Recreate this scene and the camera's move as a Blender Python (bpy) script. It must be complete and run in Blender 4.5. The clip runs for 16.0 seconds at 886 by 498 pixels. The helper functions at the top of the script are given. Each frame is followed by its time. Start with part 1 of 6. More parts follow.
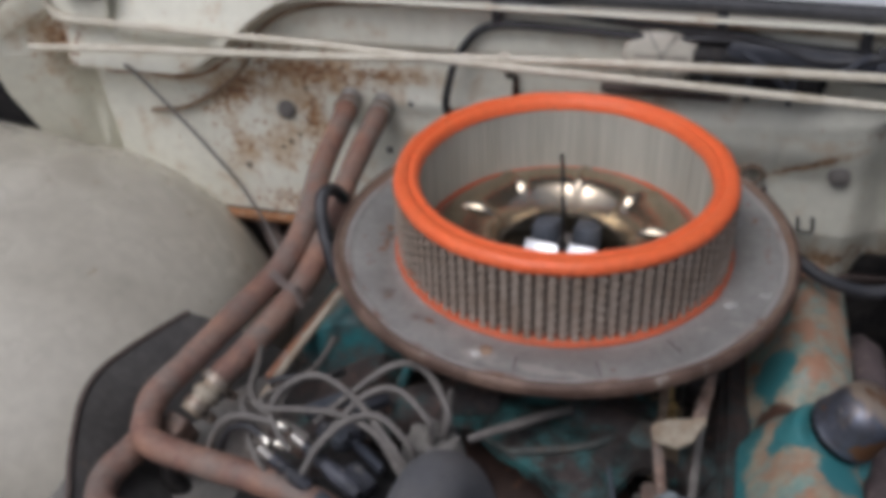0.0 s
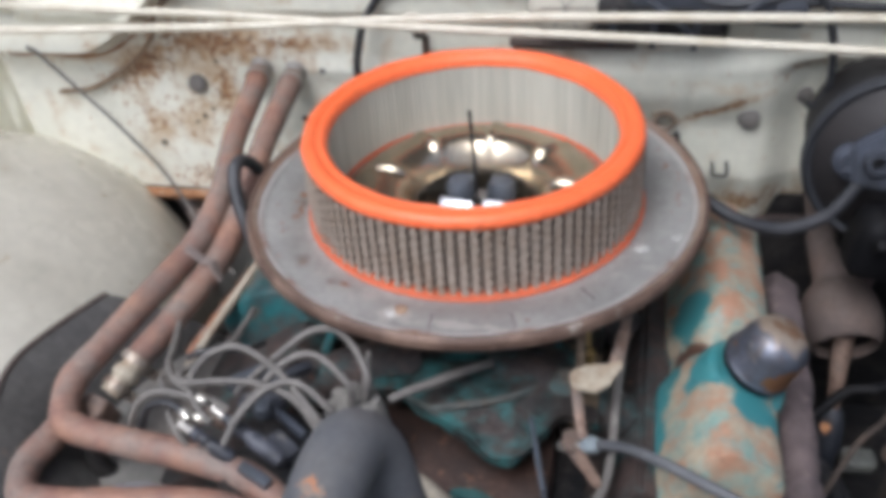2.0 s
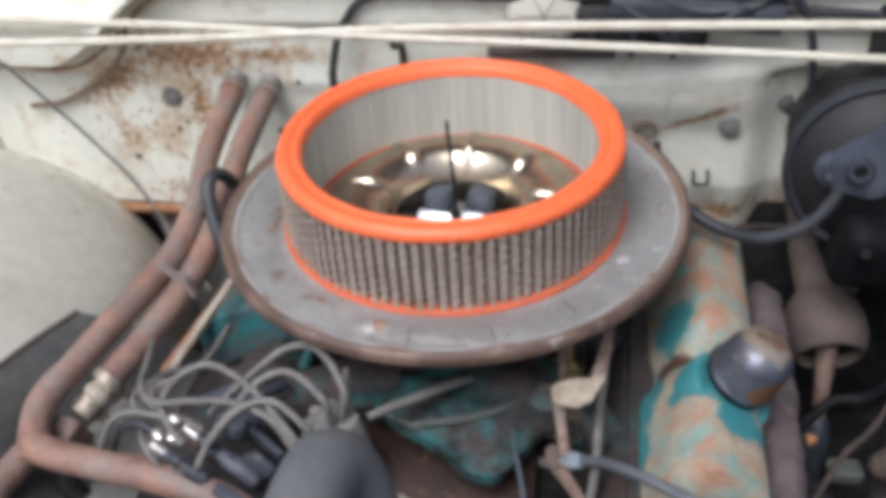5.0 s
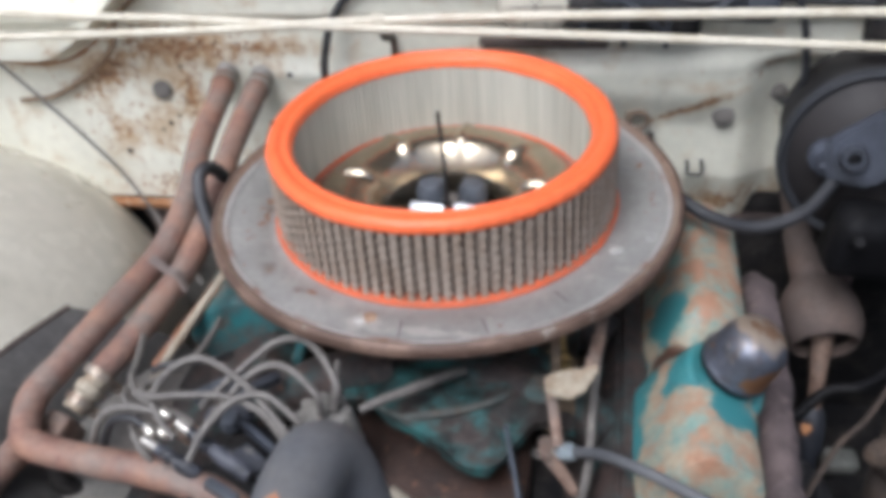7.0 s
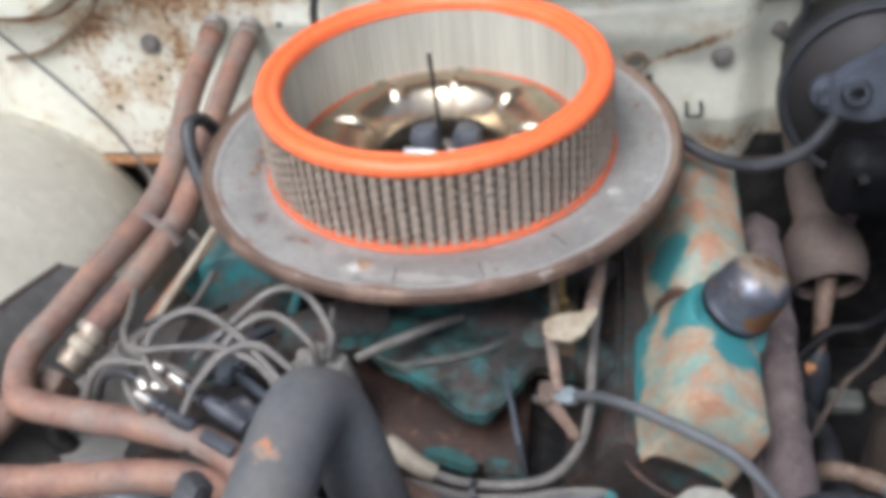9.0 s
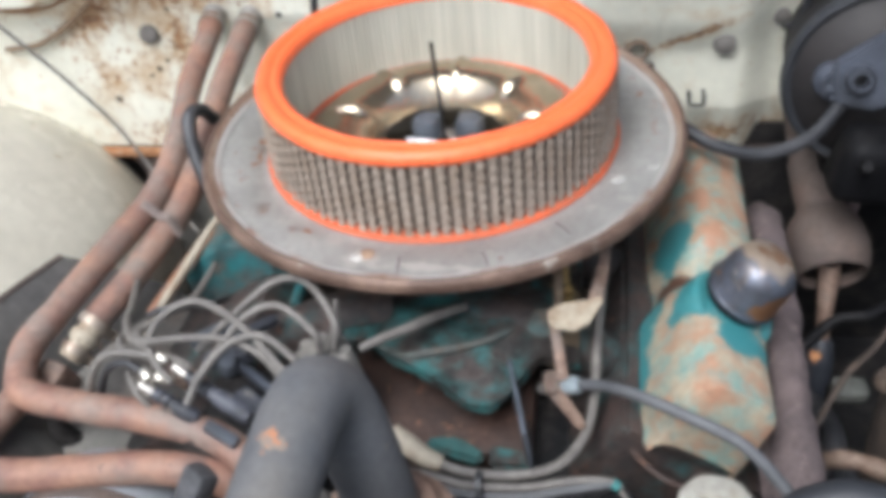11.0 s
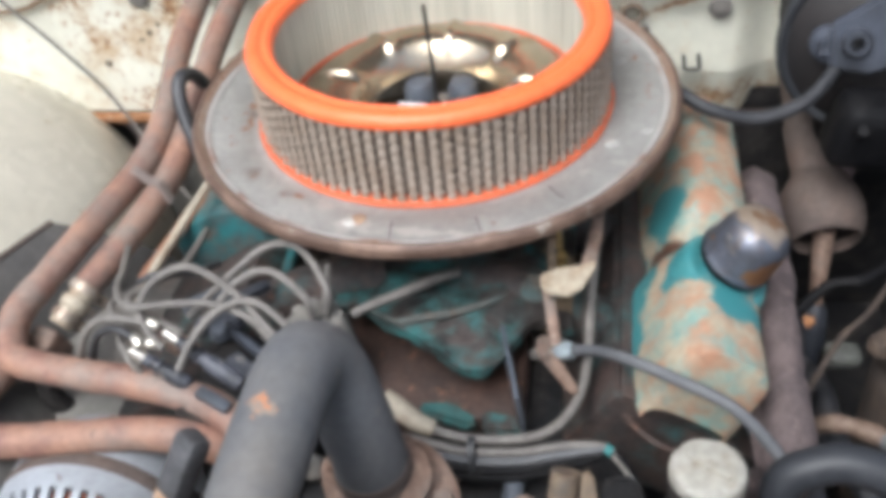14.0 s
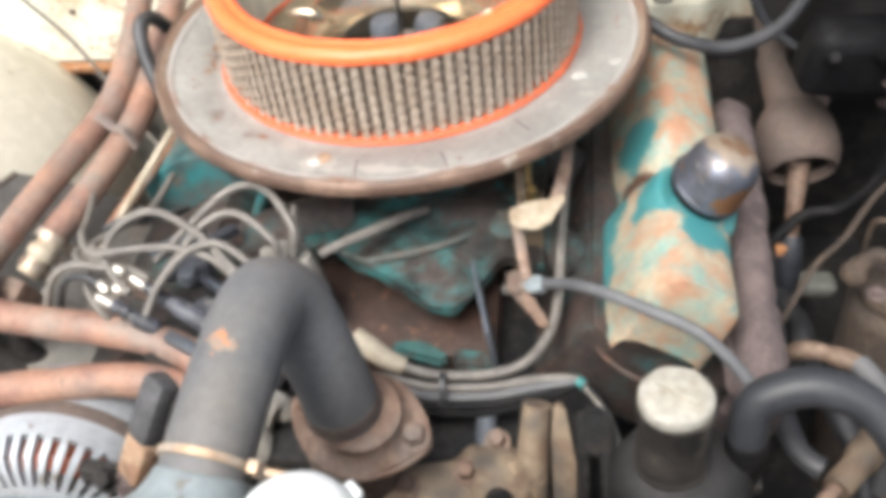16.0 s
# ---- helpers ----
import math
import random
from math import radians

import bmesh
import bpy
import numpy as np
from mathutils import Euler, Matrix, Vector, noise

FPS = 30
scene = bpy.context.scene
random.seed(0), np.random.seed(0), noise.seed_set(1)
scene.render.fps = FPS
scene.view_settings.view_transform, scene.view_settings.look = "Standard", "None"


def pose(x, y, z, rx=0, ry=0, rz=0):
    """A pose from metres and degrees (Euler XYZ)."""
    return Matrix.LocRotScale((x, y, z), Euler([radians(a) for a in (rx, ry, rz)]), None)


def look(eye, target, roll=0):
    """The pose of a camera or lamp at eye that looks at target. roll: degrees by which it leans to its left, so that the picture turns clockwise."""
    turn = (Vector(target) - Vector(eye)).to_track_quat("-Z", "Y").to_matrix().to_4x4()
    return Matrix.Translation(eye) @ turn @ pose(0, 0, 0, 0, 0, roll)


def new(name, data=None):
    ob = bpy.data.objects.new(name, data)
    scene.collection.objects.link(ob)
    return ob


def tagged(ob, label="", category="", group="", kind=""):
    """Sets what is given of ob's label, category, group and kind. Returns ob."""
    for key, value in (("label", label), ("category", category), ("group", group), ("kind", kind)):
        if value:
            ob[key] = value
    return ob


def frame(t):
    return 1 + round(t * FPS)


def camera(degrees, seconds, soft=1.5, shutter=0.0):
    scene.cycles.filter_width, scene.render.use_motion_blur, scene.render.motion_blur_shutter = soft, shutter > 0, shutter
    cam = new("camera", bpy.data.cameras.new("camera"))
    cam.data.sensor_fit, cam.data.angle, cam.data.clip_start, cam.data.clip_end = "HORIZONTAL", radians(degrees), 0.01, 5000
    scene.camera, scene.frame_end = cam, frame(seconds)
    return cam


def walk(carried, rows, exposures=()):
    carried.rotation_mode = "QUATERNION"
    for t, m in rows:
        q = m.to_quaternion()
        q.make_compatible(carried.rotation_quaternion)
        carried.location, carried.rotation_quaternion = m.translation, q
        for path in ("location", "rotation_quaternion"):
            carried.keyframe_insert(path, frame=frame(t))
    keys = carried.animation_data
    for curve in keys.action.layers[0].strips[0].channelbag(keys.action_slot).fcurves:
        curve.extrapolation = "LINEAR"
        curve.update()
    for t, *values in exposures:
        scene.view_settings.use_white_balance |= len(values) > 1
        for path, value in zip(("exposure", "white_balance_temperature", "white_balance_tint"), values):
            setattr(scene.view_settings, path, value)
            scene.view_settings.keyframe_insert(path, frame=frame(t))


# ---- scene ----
cam = camera(47.6, 16.0, 6.3)
PATH = [
    (0, (0.101, -0.74, 1.459), (-0.351, 0.84, 0.32), -2.6),
    (0.5, (0.112, -0.742, 1.452), (-0.283, 0.834, 0.285), -2.6),
    (1, (0.121, -0.739, 1.448), (-0.231, 0.835, 0.266), -3.2),
    (1.5, (0.123, -0.741, 1.446), (-0.23, 0.829, 0.257), -3.2),
    (2, (0.132, -0.738, 1.448), (-0.22, 0.832, 0.26), -4.3),
    (2.5, (0.132, -0.732, 1.453), (-0.209, 0.846, 0.272), -4.7),
    (3, (0.128, -0.732, 1.447), (-0.204, 0.859, 0.281), -4.2),
    (3.5, (0.129, -0.73, 1.447), (-0.193, 0.859, 0.276), -3.8),
    (4, (0.129, -0.728, 1.445), (-0.189, 0.86, 0.272), -3.9),
    (6.5, (0.141, -0.72, 1.437), (-0.186, 0.864, 0.261), -4.7),
    (7, (0.138, -0.721, 1.435), (-0.179, 0.861, 0.254), -4.6),
    (7.5, (0.136, -0.721, 1.429), (-0.176, 0.853, 0.235), -4.5),
    (8, (0.134, -0.717, 1.422), (-0.173, 0.837, 0.201), -4.8),
    (8.5, (0.136, -0.716, 1.419), (-0.175, 0.825, 0.183), -5.4),
    (9, (0.143, -0.716, 1.414), (-0.18, 0.82, 0.175), -6.3),
    (11.5, (0.135, -0.715, 1.41), (-0.181, 0.805, 0.15), -6.5),
    (12, (0.133, -0.714, 1.41), (-0.181, 0.795, 0.136), -6.5),
    (12.5, (0.135, -0.711, 1.408), (-0.179, 0.793, 0.128), -6.4),
    (13, (0.138, -0.707, 1.409), (-0.176, 0.792, 0.122), -6.5),
    (13.5, (0.14, -0.707, 1.406), (-0.172, 0.787, 0.113), -6.4),
    (14, (0.139, -0.713, 1.405), (-0.168, 0.776, 0.105), -6.5),
    (14.5, (0.146, -0.722, 1.392), (-0.145, 0.729, 0.047), -7.3),
    (15, (0.148, -0.722, 1.388), (-0.147, 0.703, 0.017), -8.1),
    (15.5, (0.161, -0.723, 1.385), (-0.099, 0.695, -0.001), -8.4),
    (16, (0.154, -0.714, 1.39), (-0.133, 0.714, 0.02), -7.9),
]
walk(cam, [(t, look(eye, target, roll)) for t, eye, target, roll in PATH],
     [(0, -0.90, 5850, 14), (0.5, -0.58, 5800, 13), (1, -0.35, 5750, 12), (1.5, -0.25, 5720, 12), (2, -0.03, 5700, 11), (6.5, 0.02, 5700, 11), (9, 0.30, 5750, 9), (12.5, 0.42, 5850, 8), (14, 0.50, 5880, 8), (14.5, 0.65, 5850, 8), (15, 0.87, 6150, 8), (16, 0.96, 6350, 8)])

# ---- world and sun: bright overcast sky over an open engine bay ----
world = bpy.data.worlds.new("overcast_sky")
scene.world = world
world.use_nodes = True
wn, wl = world.node_tree.nodes, world.node_tree.links
sky = wn.new("ShaderNodeTexSky")
sky.sky_type, sky.sun_disc = "NISHITA", False
sky.sun_elevation, sky.sun_rotation = radians(59), radians(203.5)
sky.air_density, sky.dust_density, sky.ozone_density = 1.0, 7.0, 1.0
pale = wn.new("ShaderNodeHueSaturation")
pale.inputs["Saturation"].default_value = 0.52
wl.new(sky.outputs["Color"], pale.inputs["Color"])
wl.new(pale.outputs["Color"], wn["Background"].inputs["Color"])
wn["Background"].inputs["Strength"].default_value = 0.145
sun_data = bpy.data.lights.new("sun", "SUN")
sun_data.energy, sun_data.angle, sun_data.color = 1.95, radians(32), (1.0, 0.95, 0.88)
sun = new("sun", sun_data)
sun.matrix_world = look((-0.85, -1.95, 4.4), (0, 0, 0.9))

# ---- materials ----


def surface(name, base, other, scale=14.0, cover=0.5, edge=0.12, rough=0.6, metal=0.0, grain=0.12, grain_scale=260.0, bump=0.15, third=None, third_scale=5.0, third_cover=0.35, rough_other=None, stretch=(1, 1, 1), specks=None, speck_scale=120.0, speck_cover=0.68, gloss=0.5):
    """Two or three blotched colours, a fine grain over both, and relief from the same noise."""
    m = bpy.data.materials.new(name)
    m.use_nodes = True
    n, l = m.node_tree.nodes, m.node_tree.links
    bsdf = n["Principled BSDF"]
    co = n.new("ShaderNodeTexCoord")
    mp = n.new("ShaderNodeMapping")
    mp.inputs["Scale"].default_value = stretch
    l.new(co.outputs["Object"], mp.inputs["Vector"])

    def blotch(s, at, wide, detail=6.0):
        t = n.new("ShaderNodeTexNoise")
        t.inputs["Scale"].default_value, t.inputs["Detail"].default_value, t.inputs["Roughness"].default_value = s, detail, 0.62
        l.new(mp.outputs["Vector"], t.inputs["Vector"])
        r = n.new("ShaderNodeMapRange")
        r.interpolation_type = "SMOOTHSTEP"
        r.inputs["From Min"].default_value, r.inputs["From Max"].default_value = at - wide, at + wide
        l.new(t.outputs["Fac"], r.inputs["Value"])
        return t, r

    def mix(fac, a, b, kind="MIX"):
        x = n.new("ShaderNodeMix")
        x.data_type, x.blend_type = "RGBA", kind
        if isinstance(fac, float):
            x.inputs["Factor"].default_value = fac
        else:
            l.new(fac, x.inputs["Factor"])
        for sock, v in ((x.inputs["A"], a), (x.inputs["B"], b)):
            if isinstance(v, tuple):
                sock.default_value = (*v, 1)
            else:
                l.new(v, sock)
        return x.outputs["Result"]

    big, mask = blotch(scale, 1 - cover, edge)
    colour = mix(mask.outputs["Result"], base, other)
    if third:
        _, mask3 = blotch(third_scale, 1 - third_cover, edge)
        colour = mix(mask3.outputs["Result"], colour, third)
    if specks:
        _, mask4 = blotch(speck_scale, speck_cover, 0.04, 3.0)
        colour = mix(mask4.outputs["Result"], colour, specks)
    fine = n.new("ShaderNodeTexNoise")
    fine.inputs["Scale"].default_value, fine.inputs["Detail"].default_value = grain_scale, 4.0
    l.new(mp.outputs["Vector"], fine.inputs["Vector"])
    tone = n.new("ShaderNodeMapRange")
    tone.inputs["From Min"].default_value, tone.inputs["From Max"].default_value = 0.25, 0.75
    tone.inputs["To Min"].default_value, tone.inputs["To Max"].default_value = 1 - grain, 1 + grain
    l.new(fine.outputs["Fac"], tone.inputs["Value"])
    grey = n.new("ShaderNodeCombineColor")
    for k in ("Red", "Green", "Blue"):
        l.new(tone.outputs["Result"], grey.inputs[k])
    colour = mix(1.0, colour, grey.outputs["Color"], "MULTIPLY")
    l.new(colour, bsdf.inputs["Base Color"])
    bsdf.inputs["Metallic"].default_value, bsdf.inputs["Specular IOR Level"].default_value = metal, gloss
    rr = n.new("ShaderNodeMapRange")
    rr.inputs["To Min"].default_value, rr.inputs["To Max"].default_value = rough, rough if rough_other is None else rough_other
    l.new(mask.outputs["Result"], rr.inputs["Value"])
    l.new(rr.outputs["Result"], bsdf.inputs["Roughness"])
    if bump:
        both = n.new("ShaderNodeMath")
        both.operation = "MULTIPLY_ADD"
        both.inputs[1].default_value = 0.5
        l.new(fine.outputs["Fac"], both.inputs[0])
        l.new(big.outputs["Fac"], both.inputs[2])
        bp = n.new("ShaderNodeBump")
        bp.inputs["Strength"].default_value, bp.inputs["Distance"].default_value = bump, 0.004
        l.new(both.outputs["Value"], bp.inputs["Height"])
        l.new(bp.outputs["Normal"], bsdf.inputs["Normal"])
    return m


def stain(m, blobs, layers, pull=0.26):
    """Lays patchy colours over m where the blobs (centre, radii, turn about y in degrees, gain) are: rust blooms,
    surviving paint, painted shade.
    """
    n, l = m.node_tree.nodes, m.node_tree.links
    bsdf = n["Principled BSDF"]
    co = n.new("ShaderNodeTexCoord")
    total = None
    for centre, radii, turn, gain in blobs:
        mp = n.new("ShaderNodeMapping")
        mp.vector_type = "TEXTURE"
        mp.inputs["Location"].default_value, mp.inputs["Scale"].default_value = centre, radii
        mp.inputs["Rotation"].default_value = (0, radians(turn), 0)
        l.new(co.outputs["Object"], mp.inputs["Vector"])
        g = n.new("ShaderNodeTexGradient")
        g.gradient_type = "SPHERICAL"
        l.new(mp.outputs["Vector"], g.inputs["Vector"])
        s = n.new("ShaderNodeMath")
        s.operation, s.inputs[1].default_value = "MULTIPLY", gain
        l.new(g.outputs["Fac"], s.inputs[0])
        if total is None:
            total = s.outputs[0]
        else:
            a = n.new("ShaderNodeMath")
            a.operation = "MAXIMUM"
            l.new(total, a.inputs[0])
            l.new(s.outputs[0], a.inputs[1])
            total = a.outputs[0]
    colour = bsdf.inputs["Base Color"].links[0].from_socket
    for scale, lo, hi, tint in layers:
        t = n.new("ShaderNodeTexNoise")
        t.inputs["Scale"].default_value, t.inputs["Detail"].default_value, t.inputs["Roughness"].default_value = scale, 5.0, 0.6
        l.new(co.outputs["Object"], t.inputs["Vector"])
        a = n.new("ShaderNodeMath")
        a.operation, a.inputs[1].default_value = "MULTIPLY_ADD", pull
        l.new(total, a.inputs[0])
        l.new(t.outputs["Fac"], a.inputs[2])
        r = n.new("ShaderNodeMapRange")
        r.interpolation_type = "SMOOTHSTEP"
        r.inputs["From Min"].default_value, r.inputs["From Max"].default_value = lo, hi
        l.new(a.outputs[0], r.inputs["Value"])
        x = n.new("ShaderNodeMix")
        x.data_type = "RGBA"
        l.new(r.outputs["Result"], x.inputs["Factor"])
        l.new(colour, x.inputs["A"])
        x.inputs["B"].default_value = (*tint, 1)
        colour = x.outputs["Result"]
    l.new(colour, bsdf.inputs["Base Color"])
    return m


def firewall_paint():
    """White body paint, chalky, with rust blooms round old holes, runs below them and scattered specks."""
    m = surface("chalky_white_paint", (0.80, 0.785, 0.67), (0.70, 0.69, 0.58), 7.0, 0.48, 0.2, 0.5, 0.0, 0.06, 90.0, 0.06)
    y = 0.22
    blobs = (((-0.33, y, 0.985), (0.16, 0.3, 0.05), 0, 1.0), ((-0.42, y, 0.955), (0.10, 0.3, 0.045), -30, 1.0), ((-0.325, y, 0.93), (0.035, 0.3, 0.07), 10, 0.95), ((-0.42, y, 0.88), (0.06, 0.3, 0.07), 10, 0.7),
             ((-0.33, y, 0.81), (0.16, 0.3, 0.035), 0, 0.9), ((-0.24, y, 0.985), (0.10, 0.3, 0.018), 0, 0.95), ((-0.63, y, 1.0), (0.07, 0.3, 0.07), 0, 1.0), ((-0.50, y, 0.965), (0.07, 0.3, 0.012), 0, 0.9),
             ((0.225, y, 0.925), (0.075, 0.3, 0.009), -24, 1.1), ((0.26, y, 0.80), (0.10, 0.3, 0.03), 0, 0.85), ((0.30, y, 0.97), (0.05, 0.3, 0.012), -20, 0.7), ((-0.36, y, 0.89), (0.11, 0.3, 0.09), 0, 0.55))
    return stain(m, blobs, ((32.0, 0.52, 0.80, (0.57, 0.455, 0.31)), (100.0, 0.62, 0.78, (0.44, 0.28, 0.15)), (140.0, 0.665, 0.80, (0.31, 0.16, 0.08)), (190.0, 0.74, 0.84, (0.16, 0.08, 0.045))))


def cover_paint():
    """Engine paint worn to primer and rust on the crowns, teal left at the waist and down the flanks, shade painted
    dark brown.
    """
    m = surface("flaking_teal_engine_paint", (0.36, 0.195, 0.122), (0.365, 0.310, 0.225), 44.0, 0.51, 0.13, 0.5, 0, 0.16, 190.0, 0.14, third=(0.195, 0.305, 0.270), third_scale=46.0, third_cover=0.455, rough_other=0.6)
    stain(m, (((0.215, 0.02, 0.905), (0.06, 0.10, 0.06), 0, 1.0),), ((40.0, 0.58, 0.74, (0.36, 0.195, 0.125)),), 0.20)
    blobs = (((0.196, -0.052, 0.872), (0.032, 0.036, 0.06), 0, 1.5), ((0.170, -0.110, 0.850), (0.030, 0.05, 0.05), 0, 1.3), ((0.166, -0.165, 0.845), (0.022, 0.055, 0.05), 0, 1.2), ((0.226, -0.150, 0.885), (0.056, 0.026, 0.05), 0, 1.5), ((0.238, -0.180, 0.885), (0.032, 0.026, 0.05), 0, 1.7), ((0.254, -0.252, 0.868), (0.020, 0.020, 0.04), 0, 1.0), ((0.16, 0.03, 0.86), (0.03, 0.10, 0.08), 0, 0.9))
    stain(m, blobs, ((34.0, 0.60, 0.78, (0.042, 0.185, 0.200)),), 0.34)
    # rust brown doubles as painted shade in the waist and low on the flank
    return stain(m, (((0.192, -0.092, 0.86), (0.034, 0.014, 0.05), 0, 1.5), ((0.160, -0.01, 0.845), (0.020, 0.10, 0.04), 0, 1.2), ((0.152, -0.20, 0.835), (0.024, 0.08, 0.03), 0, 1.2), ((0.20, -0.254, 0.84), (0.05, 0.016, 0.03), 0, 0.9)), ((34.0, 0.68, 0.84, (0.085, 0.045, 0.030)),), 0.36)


M_FIREWALL = firewall_paint()
M_FENDER = surface("dusty_cream_paint", (0.55, 0.52, 0.44), (0.42, 0.395, 0.325), 7.0, 0.45, 0.22, 0.22, 0, 0.08, 70.0, 0.05, specks=(0.36, 0.29, 0.20), speck_scale=22.0, speck_cover=0.69, rough_other=0.42)
M_LIP = surface("rusted_seam", (0.30, 0.14, 0.06), (0.48, 0.42, 0.34), 40.0, 0.35, 0.1, 0.8, 0, 0.25, 300.0, 0.4)
M_ROD = surface("aged_cream_rod", (0.64, 0.60, 0.49), (0.46, 0.40, 0.29), 30.0, 0.4, 0.2, 0.36, 0, 0.1, 300.0, 0.05)
M_HOSE = surface("reddish_rubber_hose", (0.205, 0.108, 0.082), (0.315, 0.175, 0.120), 30.0, 0.5, 0.16, 0.62, 0, 0.2, 160.0, 0.25, third=(0.21, 0.170, 0.145), third_scale=22.0, third_cover=0.46, specks=(0.12, 0.078, 0.065), speck_scale=80.0, speck_cover=0.68)
M_BLACK = surface("dusty_black_rubber", (0.025, 0.026, 0.030), (0.056, 0.056, 0.060), 18.0, 0.45, 0.2, 0.5, 0, 0.2, 200.0, 0.15)
M_RADHOSE = surface("grey_weathered_rubber", (0.080, 0.083, 0.090), (0.128, 0.131, 0.137), 16.0, 0.5, 0.2, 0.62, 0, 0.12, 180.0, 0.10, third=(0.105, 0.092, 0.078), third_scale=8.0, third_cover=0.33)
M_HOSETOP = stain(surface("worn_grey_radiator_hose", (0.085, 0.088, 0.096), (0.130, 0.132, 0.139), 16.0, 0.5, 0.2, 0.66, 0, 0.14, 180.0, 0.12, third=(0.112, 0.098, 0.082), third_scale=8.0, third_cover=0.36), (((-0.0285, -0.404, 1.028), (0.015, 0.013, 0.02), 0, 1.0),), ((90.0, 0.66, 0.76, (0.21, 0.165, 0.135)), (110.0, 0.72, 0.82, (0.38, 0.165, 0.08))), 0.36)
M_WIRE = surface("grey_plug_lead", (0.125, 0.114, 0.103), (0.19, 0.175, 0.158), 60.0, 0.5, 0.2, 0.55, 0, 0.18, 200.0, 0.08, third=(0.085, 0.078, 0.075), third_scale=45.0, third_cover=0.34)
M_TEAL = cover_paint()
# M_TEALDARK: its dark layer paints oil and the shade under the air cleaner
M_TEALDARK = stain(surface("oily_shaded_teal_casting", (0.036, 0.118, 0.116), (0.058, 0.046, 0.042), 34.0, 0.50, 0.10, 0.6, 0, 0.35, 150.0, 0.7, third=(0.022, 0.022, 0.021), third_scale=20.0, third_cover=0.46, gloss=0.25), (((0.03, -0.02, 0.88), (0.18, 0.14, 0.12), 0, 0.9), ((0.115, -0.14, 0.87), (0.05, 0.10, 0.06), 0, 0.9)), ((26.0, 0.56, 0.66, (0.026, 0.022, 0.020)), (60.0, 0.70, 0.78, (0.13, 0.095, 0.06))), 0.30)
M_BOSS = surface("glossy_teal_paint", (0.042, 0.185, 0.200), (0.075, 0.215, 0.215), 40.0, 0.45, 0.18, 0.42, 0, 0.15, 190.0, 0.1, specks=(0.22, 0.12, 0.08), speck_scale=60.0, speck_cover=0.70)
M_HEAD = surface("rust_brown_oily_casting", (0.060, 0.040, 0.034), (0.028, 0.024, 0.023), 36.0, 0.5, 0.15, 0.7, 0, 0.35, 180.0, 0.6, third=(0.030, 0.095, 0.095), third_scale=30.0, third_cover=0.36, specks=(0.14, 0.075, 0.05), speck_scale=80.0, speck_cover=0.68)
M_SHELF = surface("dust_coated_grey_steel", (0.165, 0.158, 0.145), (0.215, 0.205, 0.188), 18.0, 0.5, 0.2, 0.85, 0, 0.2, 160.0, 0.3, third=(0.20, 0.155, 0.125), third_scale=14.0, third_cover=0.36, specks=(0.09, 0.08, 0.075), speck_scale=60.0, speck_cover=0.68)
M_TEALTAB = surface("chipped_teal_paint", (0.036, 0.110, 0.106), (0.055, 0.070, 0.065), 40.0, 0.48, 0.12, 0.6, 0, 0.25, 150.0, 0.4, third=(0.055, 0.040, 0.030), third_scale=50.0, third_cover=0.42, gloss=0.3)
M_RIB = surface("grimy_grey_teal_casting", (0.075, 0.080, 0.075), (0.060, 0.100, 0.098), 40.0, 0.48, 0.14, 0.7, 0, 0.3, 150.0, 0.4, third=(0.105, 0.075, 0.055), third_scale=50.0, third_cover=0.45, gloss=0.3)
M_LEFTCOVER = surface("grimy_teal_cover", (0.024, 0.130, 0.140), (0.075, 0.070, 0.065), 26.0, 0.48, 0.14, 0.5, 0, 0.25, 150.0, 0.35, third=(0.15, 0.075, 0.045), third_scale=30.0, third_cover=0.38)
M_BOOT = surface("scuffed_blue_black_rubber", (0.030, 0.032, 0.040), (0.095, 0.100, 0.122), 34.0, 0.44, 0.16, 0.5, 0, 0.3, 180.0, 0.5, specks=(0.16, 0.15, 0.14), speck_scale=90.0, speck_cover=0.66)
M_RUSTIRON = surface("rusted_cast_iron", (0.088, 0.068, 0.068), (0.135, 0.102, 0.098), 40.0, 0.5, 0.16, 0.85, 0, 0.3, 240.0, 0.9, specks=(0.20, 0.15, 0.14), speck_scale=110.0, speck_cover=0.64)
M_REDRUST = surface("red_brown_rust", (0.055, 0.030, 0.022), (0.028, 0.019, 0.016), 26.0, 0.5, 0.18, 0.55, 0, 0.3, 180.0, 0.5, specks=(0.15, 0.075, 0.045), speck_scale=60.0, speck_cover=0.68)
M_ALLOYRUST = surface("stained_bare_casting", (0.25, 0.175, 0.135), (0.15, 0.092, 0.066), 34.0, 0.5, 0.14, 0.6, 0.2, 0.28, 200.0, 0.5, third=(0.15, 0.125, 0.11), third_scale=26.0, third_cover=0.40, specks=(0.30, 0.24, 0.19), speck_scale=70.0, speck_cover=0.69)
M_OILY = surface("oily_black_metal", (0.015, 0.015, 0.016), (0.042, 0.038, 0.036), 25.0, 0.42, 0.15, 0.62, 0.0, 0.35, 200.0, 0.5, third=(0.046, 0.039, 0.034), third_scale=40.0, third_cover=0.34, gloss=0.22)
M_ALU = surface("dull_cast_aluminium", (0.38, 0.405, 0.44), (0.29, 0.30, 0.315), 25.0, 0.45, 0.25, 0.55, 0.25, 0.12, 250.0, 0.25, specks=(0.20, 0.18, 0.16), speck_scale=60.0, speck_cover=0.66)
M_STEEL = surface("worn_zinc_steel", (0.42, 0.40, 0.37), (0.25, 0.17, 0.11), 45.0, 0.3, 0.15, 0.4, 0.7, 0.1, 300.0, 0.1)
